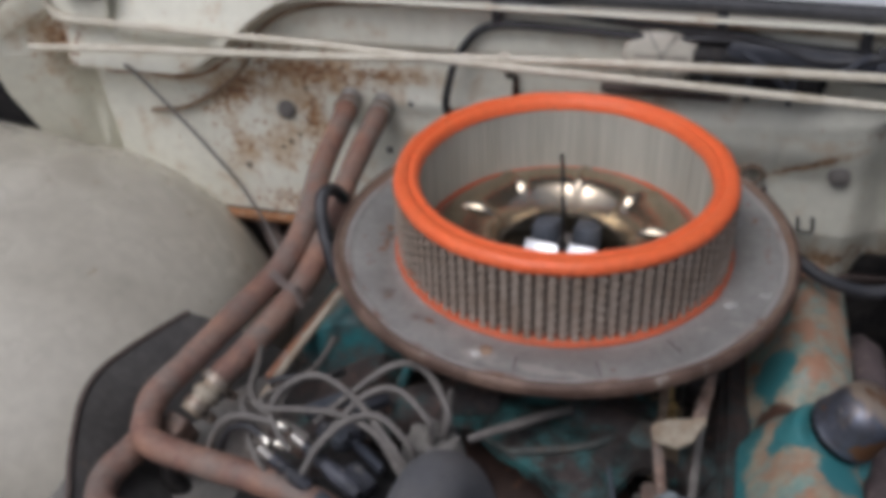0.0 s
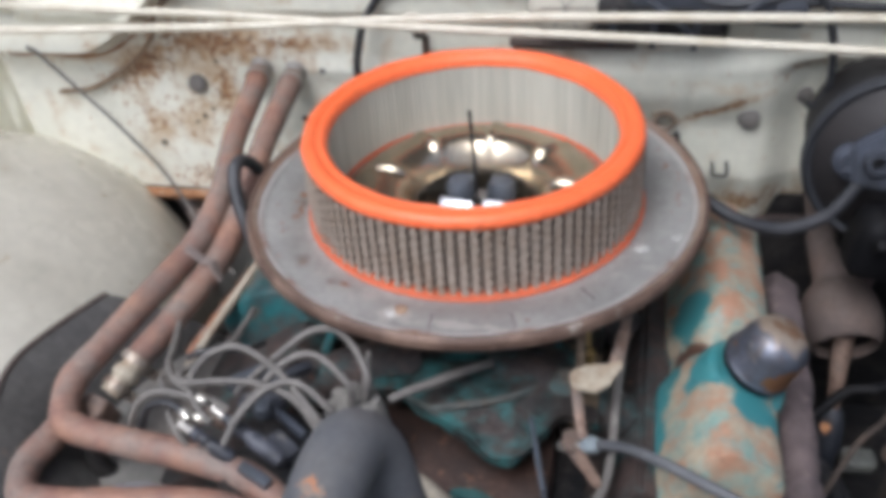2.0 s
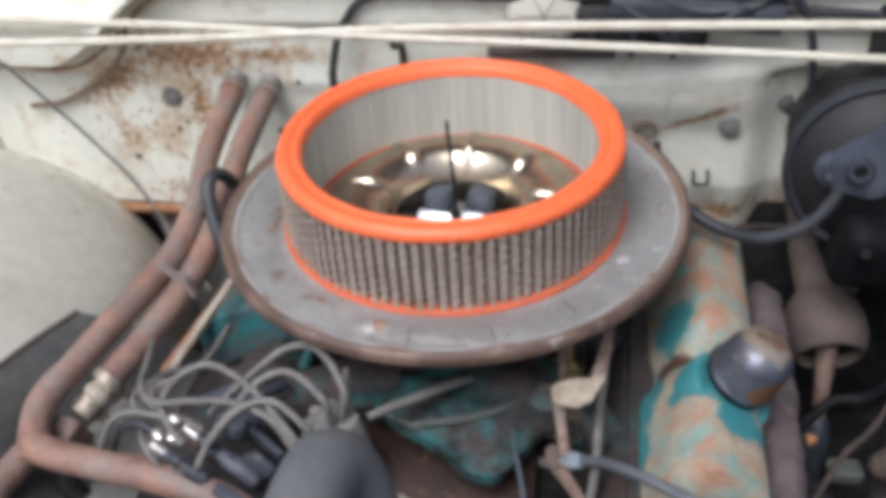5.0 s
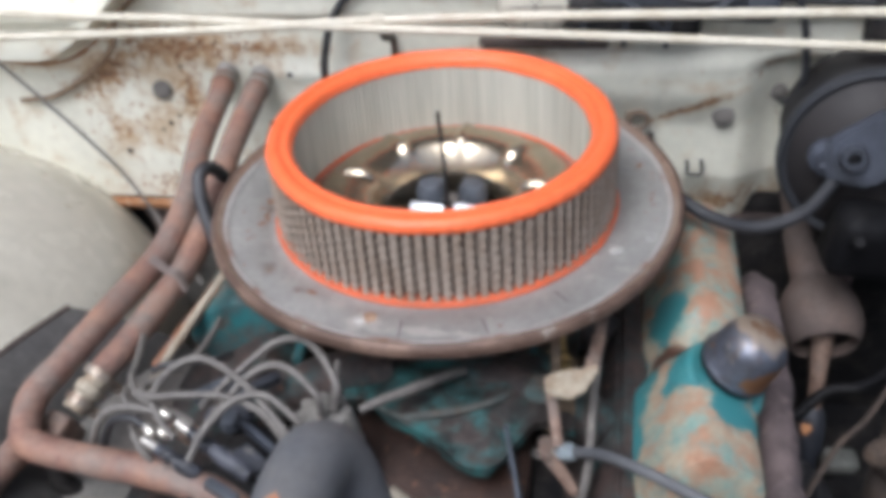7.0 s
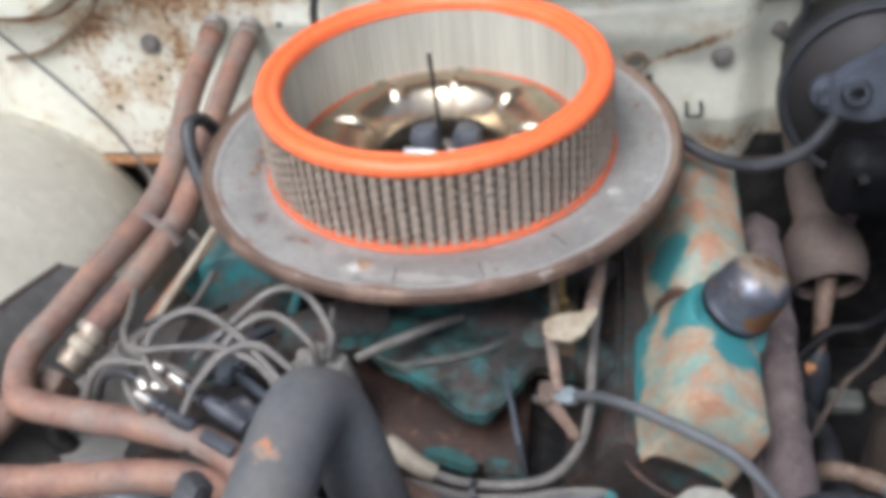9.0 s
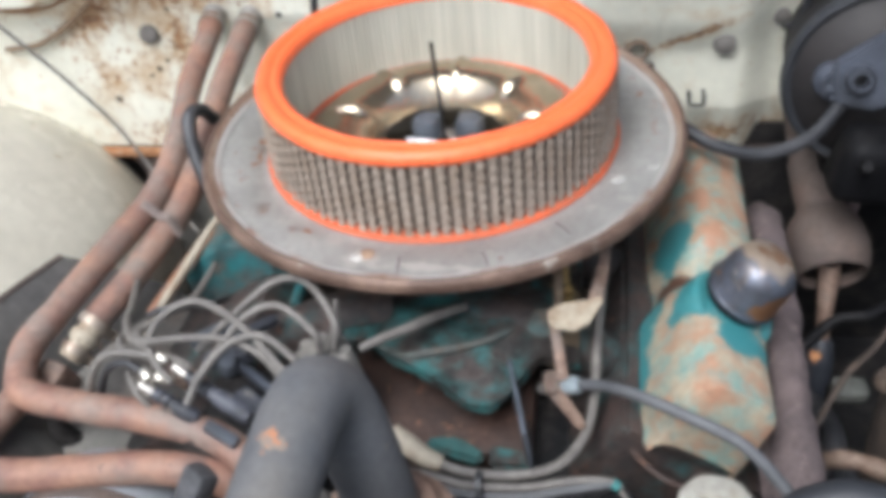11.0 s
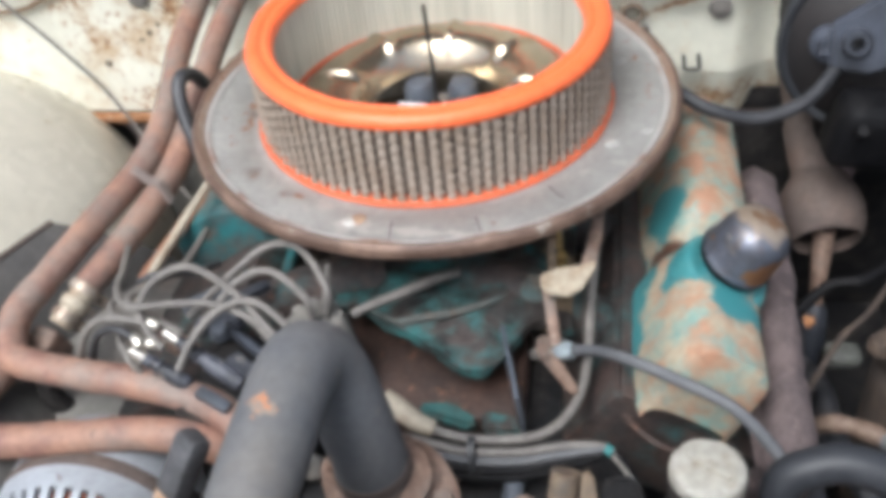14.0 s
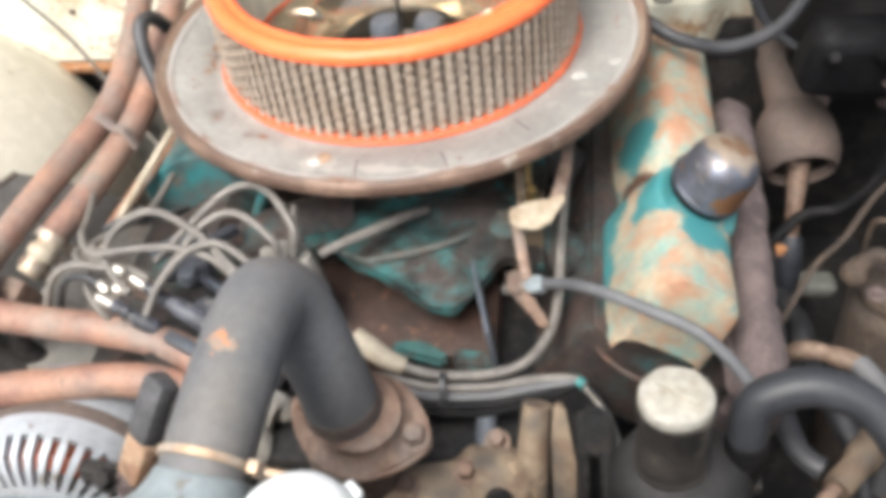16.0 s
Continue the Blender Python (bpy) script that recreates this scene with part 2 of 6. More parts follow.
M_PLATE = stain(stain(surface("worn_grey_plate", (0.290, 0.284, 0.268), (0.385, 0.378, 0.358), 17.0, 0.5, 0.16, 0.40, 0.30, 0.16, 220.0, 0.14, specks=(0.24, 0.15, 0.10), speck_scale=70.0, speck_cover=0.72, rough_other=0.58), (((-0.037, -0.166, 0.952), (0.020, 0.011, 0.02), 0, 1.5), ((-0.068, -0.15, 0.952), (0.02, 0.015, 0.02), 0, 0.9), ((0.02, -0.178, 0.952), (0.12, 0.008, 0.02), 0, 0.8), ((0.147, -0.066, 0.952), (0.014, 0.012, 0.02), 0, 0.7), ((0.16, -0.09, 0.952), (0.05, 0.05, 0.02), 0, 0.5)), ((60.0, 0.62, 0.76, (0.46, 0.44, 0.41)),), 0.30), (((-0.155, -0.02, 0.95), (0.012, 0.14, 0.02), 0, 0.7), ((-0.090, -0.136, 0.952), (0.022, 0.010, 0.02), 0, 1.0), ((-0.13, -0.105, 0.95), (0.012, 0.022, 0.02), 0, 0.8), ((0.05, -0.187, 0.95), (0.16, 0.006, 0.02), 0, 0.7), ((0.17, 0.05, 0.95), (0.05, 0.10, 0.02), 0, 0.5)), ((110.0, 0.68, 0.76, (0.27, 0.13, 0.07)), (22.0, 0.66, 0.82, (0.17, 0.14, 0.12))), 0.26)
M_RIM = surface("rust_worn_rim", (0.115, 0.072, 0.054), (0.22, 0.145, 0.108), 26.0, 0.45, 0.16, 0.55, 0.2, 0.25, 250.0, 0.3, specks=(0.33, 0.29, 0.25), speck_scale=60.0, speck_cover=0.68)
M_RIMPALE = surface("pale_rusty_slope", (0.25, 0.165, 0.12), (0.33, 0.265, 0.215), 34.0, 0.45, 0.14, 0.5, 0.2, 0.25, 250.0, 0.3, specks=(0.40, 0.37, 0.34), speck_scale=60.0, speck_cover=0.66)
M_DOME = surface("bronzed_plated_metal", (0.60, 0.52, 0.40), (0.50, 0.425, 0.32), 12.0, 0.5, 0.25, 0.23, 0.97, 0.08, 200.0, 0.02, rough_other=0.27)
M_SEAL = surface("orange_urethane_seal", (0.90, 0.150, 0.042), (0.88, 0.180, 0.060), 40.0, 0.5, 0.3, 0.42, 0, 0.10, 150.0, 0.12, specks=(0.70, 0.12, 0.040), speck_scale=40.0, speck_cover=0.70)
M_PLEAT = surface("dusty_filter_paper", (0.27, 0.22, 0.185), (0.20, 0.16, 0.135), 30.0, 0.5, 0.25, 0.85, 0, 0.1, 300.0, 0.1)
M_INNER = surface("grey_filter_paper", (0.47, 0.465, 0.40), (0.36, 0.35, 0.295), 34.0, 0.45, 0.16, 0.8, 0, 0.16, 170.0, 0.05, third=(0.20, 0.175, 0.15), third_scale=120.0, third_cover=0.29, stretch=(1, 1, 0.05))
M_SCREEN = surface("tarnished_wire_screen", (0.38, 0.315, 0.26), (0.27, 0.20, 0.145), 36.0, 0.40, 0.2, 0.55, 0.25, 0.25, 300.0, 0.0, specks=(0.36, 0.15, 0.07), speck_scale=90.0, speck_cover=0.74)
M_CARB = surface("grey_carburettor_casting", (0.15, 0.15, 0.16), (0.22, 0.19, 0.13), 35.0, 0.3, 0.15, 0.35, 0.6, 0.1, 200.0, 0.1)
M_BRIGHT = surface("bright_plated_flap", (0.90, 0.90, 0.91), (0.84, 0.85, 0.87), 20.0, 0.5, 0.3, 0.28, 0.9, 0.02, 200.0, 0.0)
M_CREAM = surface("cream_dusty_cap", (0.31, 0.295, 0.255), (0.22, 0.175, 0.125), 44.0, 0.34, 0.14, 0.65, 0, 0.22, 160.0, 0.3, third=(0.36, 0.35, 0.32), third_scale=60.0, third_cover=0.4)
M_WHITECAP = surface("white_worn_cap", (0.64, 0.66, 0.67), (0.56, 0.57, 0.58), 30.0, 0.4, 0.2, 0.45, 0.1, 0.06, 200.0, 0.06, specks=(0.45, 0.42, 0.36), speck_scale=70.0, speck_cover=0.68)
M_TANK = surface("pale_blue_grey_tank", (0.27, 0.315, 0.335), (0.20, 0.225, 0.235), 16.0, 0.5, 0.22, 0.5, 0.2, 0.12, 200.0, 0.2, specks=(0.16, 0.15, 0.14), speck_scale=50.0, speck_cover=0.68)
M_CHROME = stain(stain(surface("dulled_chrome", (0.17, 0.185, 0.23), (0.11, 0.10, 0.10), 44.0, 0.44, 0.12, 0.40, 0.75, 0.18, 200.0, 0.10, rough_other=0.5, specks=(0.30, 0.28, 0.27), speck_scale=80.0, speck_cover=0.66), (((0.258, -0.162, 0.905), (0.024, 0.018, 0.016), 0, 2.2), ((0.225, -0.15, 0.90), (0.012, 0.02, 0.03), 0, 0.8)), ((40.0, 0.60, 0.68, (0.33, 0.17, 0.085)),), 0.34), (((0.268, -0.138, 0.944), (0.040, 0.034, 0.030), 0, 1.0),), ((30.0, 0.56, 0.72, (0.50, 0.40, 0.31)), (70.0, 0.84, 0.92, (0.34, 0.20, 0.12))), 0.68)
M_COPPER = surface("varnished_windings", (0.40, 0.09, 0.03), (0.25, 0.05, 0.02), 60.0, 0.5, 0.2, 0.4, 0.3, 0.2, 300.0, 0.2)
M_TAN = surface("tan_dirty_metal", (0.225, 0.172, 0.122), (0.135, 0.083, 0.052), 36.0, 0.45, 0.14, 0.65, 0, 0.3, 160.0, 0.5, third=(0.070, 0.062, 0.055), third_scale=40.0, third_cover=0.42, specks=(0.33, 0.25, 0.17), speck_scale=60.0, speck_cover=0.67)
M_BROWNCAN = surface("brown_dusty_can", (0.088, 0.068, 0.060), (0.128, 0.102, 0.090), 18.0, 0.5, 0.25, 0.75, 0, 0.2, 200.0, 0.2, third=(0.14, 0.095, 0.075), third_scale=24.0, third_cover=0.34, gloss=0.3)
M_BLUEGREY = surface("blue_grey_casting", (0.11, 0.125, 0.15), (0.06, 0.065, 0.075), 20.0, 0.45, 0.2, 0.45, 0.2, 0.1, 200.0, 0.15)
M_APRON = surface("dusty_grey_apron", (0.060, 0.057, 0.056), (0.105, 0.099, 0.092), 14.0, 0.5, 0.25, 0.8, 0, 0.22, 120.0, 0.35, specks=(0.17, 0.105, 0.07), speck_scale=30.0, speck_cover=0.70)
M_GROUND = surface("pale_dirt_ground", (0.22, 0.19, 0.15), (0.30, 0.27, 0.22), 3.0, 0.5, 0.25, 0.9, 0, 0.2, 60.0, 0.3)
M_BODY = surface("white_body_paint", (0.70, 0.72, 0.74), (0.64, 0.66, 0.68), 3.0, 0.5, 0.3, 0.3, 0, 0.04, 60.0, 0.02)
# rust brown, deepened to carry the shadow on the tube's left part
M_SHADOWROD = surface("rusty_shaded_brown_tube", (0.20, 0.13, 0.08), (0.34, 0.27, 0.19), 30.0, 0.4, 0.2, 0.6, 0, 0.15, 300.0, 0.1)
M_MIDGREY = surface("grey_dusty_panel", (0.25, 0.24, 0.215), (0.34, 0.325, 0.29), 9.0, 0.5, 0.25, 0.8, 0, 0.15, 120.0, 0.2)
M_TANPLATE = surface("cream_tan_steel", (0.40, 0.35, 0.27), (0.25, 0.175, 0.115), 40.0, 0.42, 0.15, 0.6, 0, 0.2, 200.0, 0.2)
M_BLACKGLOSS = surface("black_dusty_rubber_hose", (0.026, 0.028, 0.033), (0.050, 0.052, 0.058), 14.0, 0.45, 0.2, 0.50, 0, 0.15, 200.0, 0.1, gloss=0.4)
M_BARE = surface("scuffed_highlight_steel", (0.50, 0.49, 0.475), (0.30, 0.17, 0.115), 26.0, 0.40, 0.14, 0.38, 0.4, 0.12, 250.0, 0.12)
M_DARKBLUE = surface("dark_blue_grey_plastic", (0.030, 0.034, 0.045), (0.055, 0.058, 0.068), 16.0, 0.45, 0.2, 0.5, 0, 0.15, 150.0, 0.2)
M_DISTCAP = surface("dusty_beige_cap", (0.24, 0.225, 0.20), (0.17, 0.16, 0.15), 30.0, 0.5, 0.2, 0.6, 0, 0.12, 200.0, 0.1)
M_BOOSTER = surface("dust_filmed_black_shell", (0.018, 0.017, 0.018), (0.034, 0.030, 0.029), 10.0, 0.5, 0.25, 0.55, 0.0, 0.15, 150.0, 0.1, gloss=0.25)
# M_DEEP: near black, also paints deep shade in gaps and recesses
M_DEEP = surface("near_black_matte", (0.006, 0.006, 0.007), (0.016, 0.015, 0.015), 25.0, 0.42, 0.15, 0.6, 0.0, 0.3, 200.0, 0.5, gloss=0.15)
M_FERRULE = surface("bright_worn_plating", (0.70, 0.67, 0.60), (0.55, 0.49, 0.40), 60.0, 0.4, 0.2, 0.30, 0.8, 0.1, 200.0, 0.05)
M_BLOCK = surface("scuffed_dark_rubber", (0.048, 0.048, 0.052), (0.085, 0.085, 0.092), 40.0, 0.45, 0.15, 0.6, 0, 0.3, 200.0, 0.4, specks=(0.17, 0.16, 0.15), speck_scale=70.0, speck_cover=0.68)
M_RUSTARM = surface("flaking_rusty_arm", (0.26, 0.15, 0.095), (0.36, 0.26, 0.18), 60.0, 0.45, 0.12, 0.7, 0, 0.3, 200.0, 0.5, third=(0.10, 0.055, 0.040), third_scale=50.0, third_cover=0.40)
M_FITTING = surface("dusty_pale_plastic", (0.125, 0.130, 0.115), (0.065, 0.064, 0.057), 40.0, 0.45, 0.18, 0.6, 0, 0.25, 200.0, 0.2)
M_UNSEENHOOD = surface("unseen_hood_grey", (0.085, 0.080, 0.075), (0.12, 0.115, 0.108), 10.0, 0.5, 0.2, 0.9, 0, 0.2, 120.0, 0.3)
M_PIPE = surface("dull_rusty_pipe", (0.125, 0.082, 0.058), (0.20, 0.15, 0.115), 50.0, 0.4, 0.2, 0.7, 0.0, 0.25, 200.0, 0.2)
M_BRASS = surface("tarnished_brass", (0.36, 0.25, 0.09), (0.20, 0.13, 0.06), 60.0, 0.45, 0.2, 0.45, 0.6, 0.2, 200.0, 0.1)
M_RESBLACK = surface("oil_dark_enamel", (0.020, 0.020, 0.021), (0.034, 0.032, 0.032), 16.0, 0.45, 0.2, 0.62, 0, 0.3, 150.0, 0.3, specks=(0.085, 0.070, 0.055), speck_scale=40.0, speck_cover=0.68, gloss=0.3)
M_CLAMP = surface("rust_gold_clamp", (0.36, 0.25, 0.165), (0.52, 0.49, 0.44), 60.0, 0.42, 0.15, 0.42, 0.4, 0.15, 200.0, 0.1)
M_OLDCLAMP = surface("rust_tinted_steel", (0.42, 0.37, 0.31), (0.20, 0.13, 0.09), 50.0, 0.48, 0.14, 0.42, 0.5, 0.2, 200.0, 0.2, specks=(0.70, 0.68, 0.64), speck_scale=80.0, speck_cover=0.66)
# M_NECK: the pale brown patch paints a reflection on the neck's front
M_NECK = stain(surface("dark_enamel_with_reflection", (0.030, 0.028, 0.028), (0.060, 0.053, 0.048), 30.0, 0.48, 0.16, 0.5, 0, 0.3, 150.0, 0.3, gloss=0.4), (((0.226, -0.352, 0.885), (0.016, 0.020, 0.05), 0, 1.0),), ((40.0, 0.62, 0.80, (0.19, 0.165, 0.14)),), 0.40)
# bottom ring: a darker orange than the top ring
M_SEALDULL = surface("darker_orange_seal", (0.60, 0.12, 0.045), (0.42, 0.12, 0.06), 60.0, 0.45, 0.2, 0.6, 0, 0.1, 200.0, 0.1)
M_MASTER = surface("blue_grey_worn_casting", (0.075, 0.084, 0.108), (0.036, 0.039, 0.047), 24.0, 0.45, 0.2, 0.42, 0.2, 0.15, 200.0, 0.2)
M_GEAR = surface("earthy_brown_casting", (0.036, 0.028, 0.024), (0.080, 0.056, 0.040), 22.0, 0.45, 0.2, 0.8, 0, 0.3, 160.0, 0.5)
M_EDGE = surface("rust_pale_edge", (0.30, 0.275, 0.25), (0.27, 0.125, 0.07), 30.0, 0.62, 0.14, 0.6, 0, 0.2, 160.0, 0.2)
M_STRAP = surface("faded_brown_strap", (0.17, 0.135, 0.12), (0.23, 0.185, 0.16), 30.0, 0.5, 0.2, 0.7, 0, 0.15, 200.0, 0.1)
M_TAPE = surface("teal_tape", (0.045, 0.20, 0.20), (0.06, 0.16, 0.16), 50.0, 0.5, 0.2, 0.5, 0, 0.1, 200.0, 0.1)

# ---- builders ----


def smooth_line(points, sub=8):
    """A Catmull-Rom line through the points."""
    p = [Vector(q) for q in points]
    if len(p) == 2:
        return [p[0].lerp(p[1], k / 4) for k in range(5)]
    p = [2 * p[0] - p[1], *p, 2 * p[-1] - p[-2]]
    out = []
    for a, b, c, d in zip(p, p[1:], p[2:], p[3:]):
        for k in range(sub):
            t = k / sub
            out.append(0.5 * (2 * b + (c - a) * t + (2 * a - 5 * b + 4 * c - d) * t * t + (3 * b - 3 * c + d - a) * t ** 3))
    return out + [p[-2]]


def tube(points, radius, seg=14, sub=8, bm=None, wobble=0.0):
    """A capped round tube along a smooth line; radius may be a function of the way along (0 to 1)."""
    bm = bm or bmesh.new()
    line = smooth_line(points, sub)
    n = len(line)
    ahead = (line[1] - line[0]).normalized()
    side = ahead.orthogonal().normalized()
    rings = []
    for k, c in enumerate(line):
        t = (line[min(k + 1, n - 1)] - line[max(k - 1, 0)]).normalized()
        side = (side - t * side.dot(t)).normalized()
        up = t.cross(side)
        r = radius(k / (n - 1)) if callable(radius) else radius
        r *= 1 + wobble * noise.noise(Vector((k * 0.23, r * 300, 0.5)))
        rings.append([bm.verts.new(c + r * (math.cos(2 * math.pi * j / seg) * side + math.sin(2 * math.pi * j / seg) * up)) for j in range(seg)])
    for a, b in zip(rings, rings[1:]):
        for j in range(seg):
            bm.faces.new((a[j], a[(j + 1) % seg], b[(j + 1) % seg], b[j]))
    bm.faces.new(rings[0][::-1])
    bm.faces.new(rings[-1])
    return bm


def lathe(profile, seg=48, m=None, bm=None, closed=False):
    """Revolves (r, z) pairs about z; m places the result."""
    bm = bm or bmesh.new()
    m = m or Matrix()
    rings = []
    for r, z in profile:
        if r < 1e-6:
            rings.append([bm.verts.new(m @ Vector((0, 0, z)))])
        else:
            rings.append([bm.verts.new(m @ Vector((r * math.cos(2 * math.pi * j / seg), r * math.sin(2 * math.pi * j / seg), z))) for j in range(seg)])
    pairs = list(zip(rings, rings[1:]))
    if closed:
        pairs.append((rings[-1], rings[0]))
    for a, b in pairs:
        for j in range(seg):
            k = (j + 1) % seg
            if len(a) == 1 and len(b) == 1:
                continue
            if len(a) == 1:
                bm.faces.new((a[0], b[j], b[k]))
            elif len(b) == 1:
                bm.faces.new((a[j], b[0], a[k]))
            else:
                bm.faces.new((a[j], b[j], b[k], a[k]))
    return bm


def slab(size, m=None, bevel=0.002, bm=None, segments=2):
    """A box with rounded edges."""
    made = bmesh.new()
    bmesh.ops.create_cube(made, size=1.0)
    for v in made.verts:
        v.co = Vector((v.co.x * size[0], v.co.y * size[1], v.co.z * size[2]))
    if bevel:
        bmesh.ops.bevel(made, geom=list(made.edges), offset=bevel, segments=segments, affect="EDGES", profile=0.6)
    made.transform(m or Matrix())
    return join(bm, made)


def join(bm, made):
    if bm is None:
        return made
    data = bpy.data.meshes.new("joined")
    made.to_mesh(data)
    made.free()
    bm.from_mesh(data)
    bpy.data.meshes.remove(data)
    return bm


def prism(outline, thickness, m=None, bevel=0.0015, bm=None):
    """A flat plate with the given outline in x and y, from z = 0 up, with its edges broken."""
    made = bmesh.new()
    face = made.faces.new([made.verts.new((x, y, 0)) for x, y in outline])
    out = bmesh.ops.extrude_face_region(made, geom=[face])
    for v in out["geom"]:
        if isinstance(v, bmesh.types.BMVert):
            v.co.z += thickness
    bmesh.ops.recalc_face_normals(made, faces=list(made.faces))
    if bevel:
        bmesh.ops.bevel(made, geom=[e for e in made.edges if e.calc_face_angle(0) > 0.6], offset=bevel, segments=2, affect="EDGES")
    made.transform(m or Matrix())
    return join(bm, made)


def sheet(fn, nu, nv, thickness=0.002, bm=None):
    """A sheet fn(u, v) -> point, u and v from 0 to 1, with a thickness."""
    made = bmesh.new()
    g = [[made.verts.new(fn(i / nu, j / nv)) for j in range(nv + 1)] for i in range(nu + 1)]
    for i in range(nu):
        for j in range(nv):
            made.faces.new((g[i][j], g[i + 1][j], g[i + 1][j + 1], g[i][j + 1]))
    if thickness:
        bmesh.ops.recalc_face_normals(made, faces=list(made.faces))
        bmesh.ops.solidify(made, geom=list(made.faces), thickness=thickness)
    return join(bm, made)


def toward(a, b):
    """A pose at a whose z axis points to b."""
    a, b = Vector(a), Vector(b)
    return Matrix.Translation(a) @ (b - a).to_track_quat("Z", "Y").to_matrix().to_4x4()


def part(name, bm, material, parent=None, label="", sharp=40):
    """Links a bmesh as one mesh object, in world places, under a thing or a part."""
    bmesh.ops.recalc_face_normals(bm, faces=list(bm.faces))
    data = bpy.data.meshes.new(name)
    bm.to_mesh(data)
    bm.free()
    data.polygons.foreach_set("use_smooth", [True] * len(data.polygons))
    data.set_sharp_from_angle(angle=radians(sharp))
    data.materials.append(material)
    ob = new(name, data)
    if parent is not None:
        ob.parent = parent
        ob.matrix_parent_inverse = Matrix.Translation(-Vector(parent.location))
    return tagged(ob, label)


def thing(name, place, label, category, group="", kind=""):
    ob = new(name)
    ob.location, ob.empty_display_size = place, 0.02
    return tagged(ob, label, category, group, kind)


def hex_bolt(place, normal, r=0.007, h=0.006, washer=True):
    m = toward(place, Vector(place) + Vector(normal))
    bm = lathe([(0, h), (r * 0.8, h), (r, h * 0.8), (r, 0), (0, 0)], 6, m)
    if washer:
        lathe([(0, 0.0015), (r * 1.45, 0.0012), (r * 1.5, 0), (0, 0)], 20, m, bm)
    return bm


def single(name, bm, material, label, category, group="", kind="", sharp=40):
    return tagged(part(name, bm, material, None, "", sharp), label, category, group, kind)

def bar(a, b, wide, thick):
    """A flat bar from a to b."""
    m = toward(a, b)
    length = (Vector(b) - Vector(a)).length
    return slab((wide, thick, length), m @ pose(0, 0, length / 2), min(wide, thick) * 0.3)


# ---- setting: ground, firewall, inner fenders, cowl ----
FW = 0.231
UP = Vector((0, 0, 1))


def smoothstep(a, b, x):
    t = min(1.0, max(0.0, (x - a) / (b - a)))
    return t * t * (3 - 2 * t)


single("ground", sheet(lambda u, v: Vector((-2500 + 5000 * u, -2500 + 5000 * v, 0)), 8, 8, 0), M_GROUND, "pale dry dirt ground under the car", "ground", kind="structure")


def firewall_relief(x, z):
    """How far the pressed panel stands out towards the engine."""
    low = 0.979 + 0.105 * smoothstep(-0.48, -0.30, x)
    boss = smoothstep(low - 0.007, low + 0.006, z) * smoothstep(-0.622, -0.606, x) + 0.4 * smoothstep(-0.546, -0.536, x) * smoothstep(1.015, 1.03, z)
    dish = 0.5 + 0.5 * noise.noise(Vector((x * 5, 1.7, z * 6)))
    swage = math.exp(-((z - 0.955) / 0.012) ** 2) * smoothstep(-0.25, -0.22, x) * (1 - smoothstep(-0.03, 0.0, x))
    ledge = smoothstep(0.895, 0.950, z) * (1 - smoothstep(0.955 + 0.06 * x, 0.982 + 0.06 * x, z)) * smoothstep(-0.06, 0.0, x) * (1 - smoothstep(0.22, 0.34, x))
    seam = math.exp(-((x - 0.19) / 0.004) ** 2) * (1 - smoothstep(0.95, 0.96, z))
    tilt = boss * (0.036 - 0.28 * max(0.0, z - low))
    kick = 0.30 * max(0.0, 0.985 - z) * (1 - smoothstep(-0.642, -0.626, x)) - 0.35 * max(0.0, -0.632 - x)
    fold = 0.022 * smoothstep(0.268, 0.312, x) * (1 - smoothstep(0.96, 0.985, z))
    return tilt - kick - fold + 0.003 * dish + 0.004 * swage + 0.015 * ledge - 0.002 * seam - 0.28 * max(0.0, 0.836 - z) * smoothstep(0.17, 0.23, x) - 0.060 * math.exp(-((x + 0.622 + 0.10 * (z - 0.92)) / 0.016) ** 2) * (1 - smoothstep(0.975, 0.99, z))


def firewall_panel():
    def place(u, v):
        z0 = 0.79 - 0.018 * smoothstep(0.60, 0.69, u)
        z = z0 + (1.085 - z0) * v
        x0 = -0.722 + 0.22 * max(0.0, 0.930 - z)
        x = x0 + (0.62 - x0) * u
        return Vector((x, FW - firewall_relief(x, z), z))
    return sheet(place, 380, 110, -0.004)


firewall = single("firewall", firewall_panel(), M_FIREWALL, "white painted steel firewall with rust blooms", "firewall", kind="structure")
part("bottom_lip", tube([(-0.80, FW - 0.012, 0.788), (-0.3, FW - 0.013, 0.787), (0.08, FW - 0.012, 0.786), (0.16, FW - 0.011, 0.777)], 0.0065, 10), M_LIP, firewall, "rusted folded bottom seam")
# same rusted seam in a darker rust, painting the shade on this side
part("shaded_lip", tube([(0.16, FW - 0.011, 0.777), (0.23, FW + 0.007, 0.769), (0.33, FW + 0.026, 0.768), (0.62, FW + 0.026, 0.768)], 0.0055, 10), M_REDRUST, firewall, "rusted seam below the booster, coloured dark as in shade")
SEAM = [(-0.607 + 0.026 * k, 0.979 + 0.105 * smoothstep(-0.48, -0.30, -0.607 + 0.026 * k) - 0.013) for k in range(9)]
part("rust_seam", tube([(x, FW - firewall_relief(x, z) - 0.0005, z) for x, z in SEAM], 0.0021, 8, 6, wobble=0.5), M_LIP, firewall, "thin rusty seam below the pressed boss")
part("toe_board", sheet(lambda u, v: Vector((-0.9 + 1.7 * u, FW + 0.03 + 0.10 * v * v, 0.80 - 0.62 * v)), 12, 8, 0.004), M_OILY, firewall, "dark lower toe board")
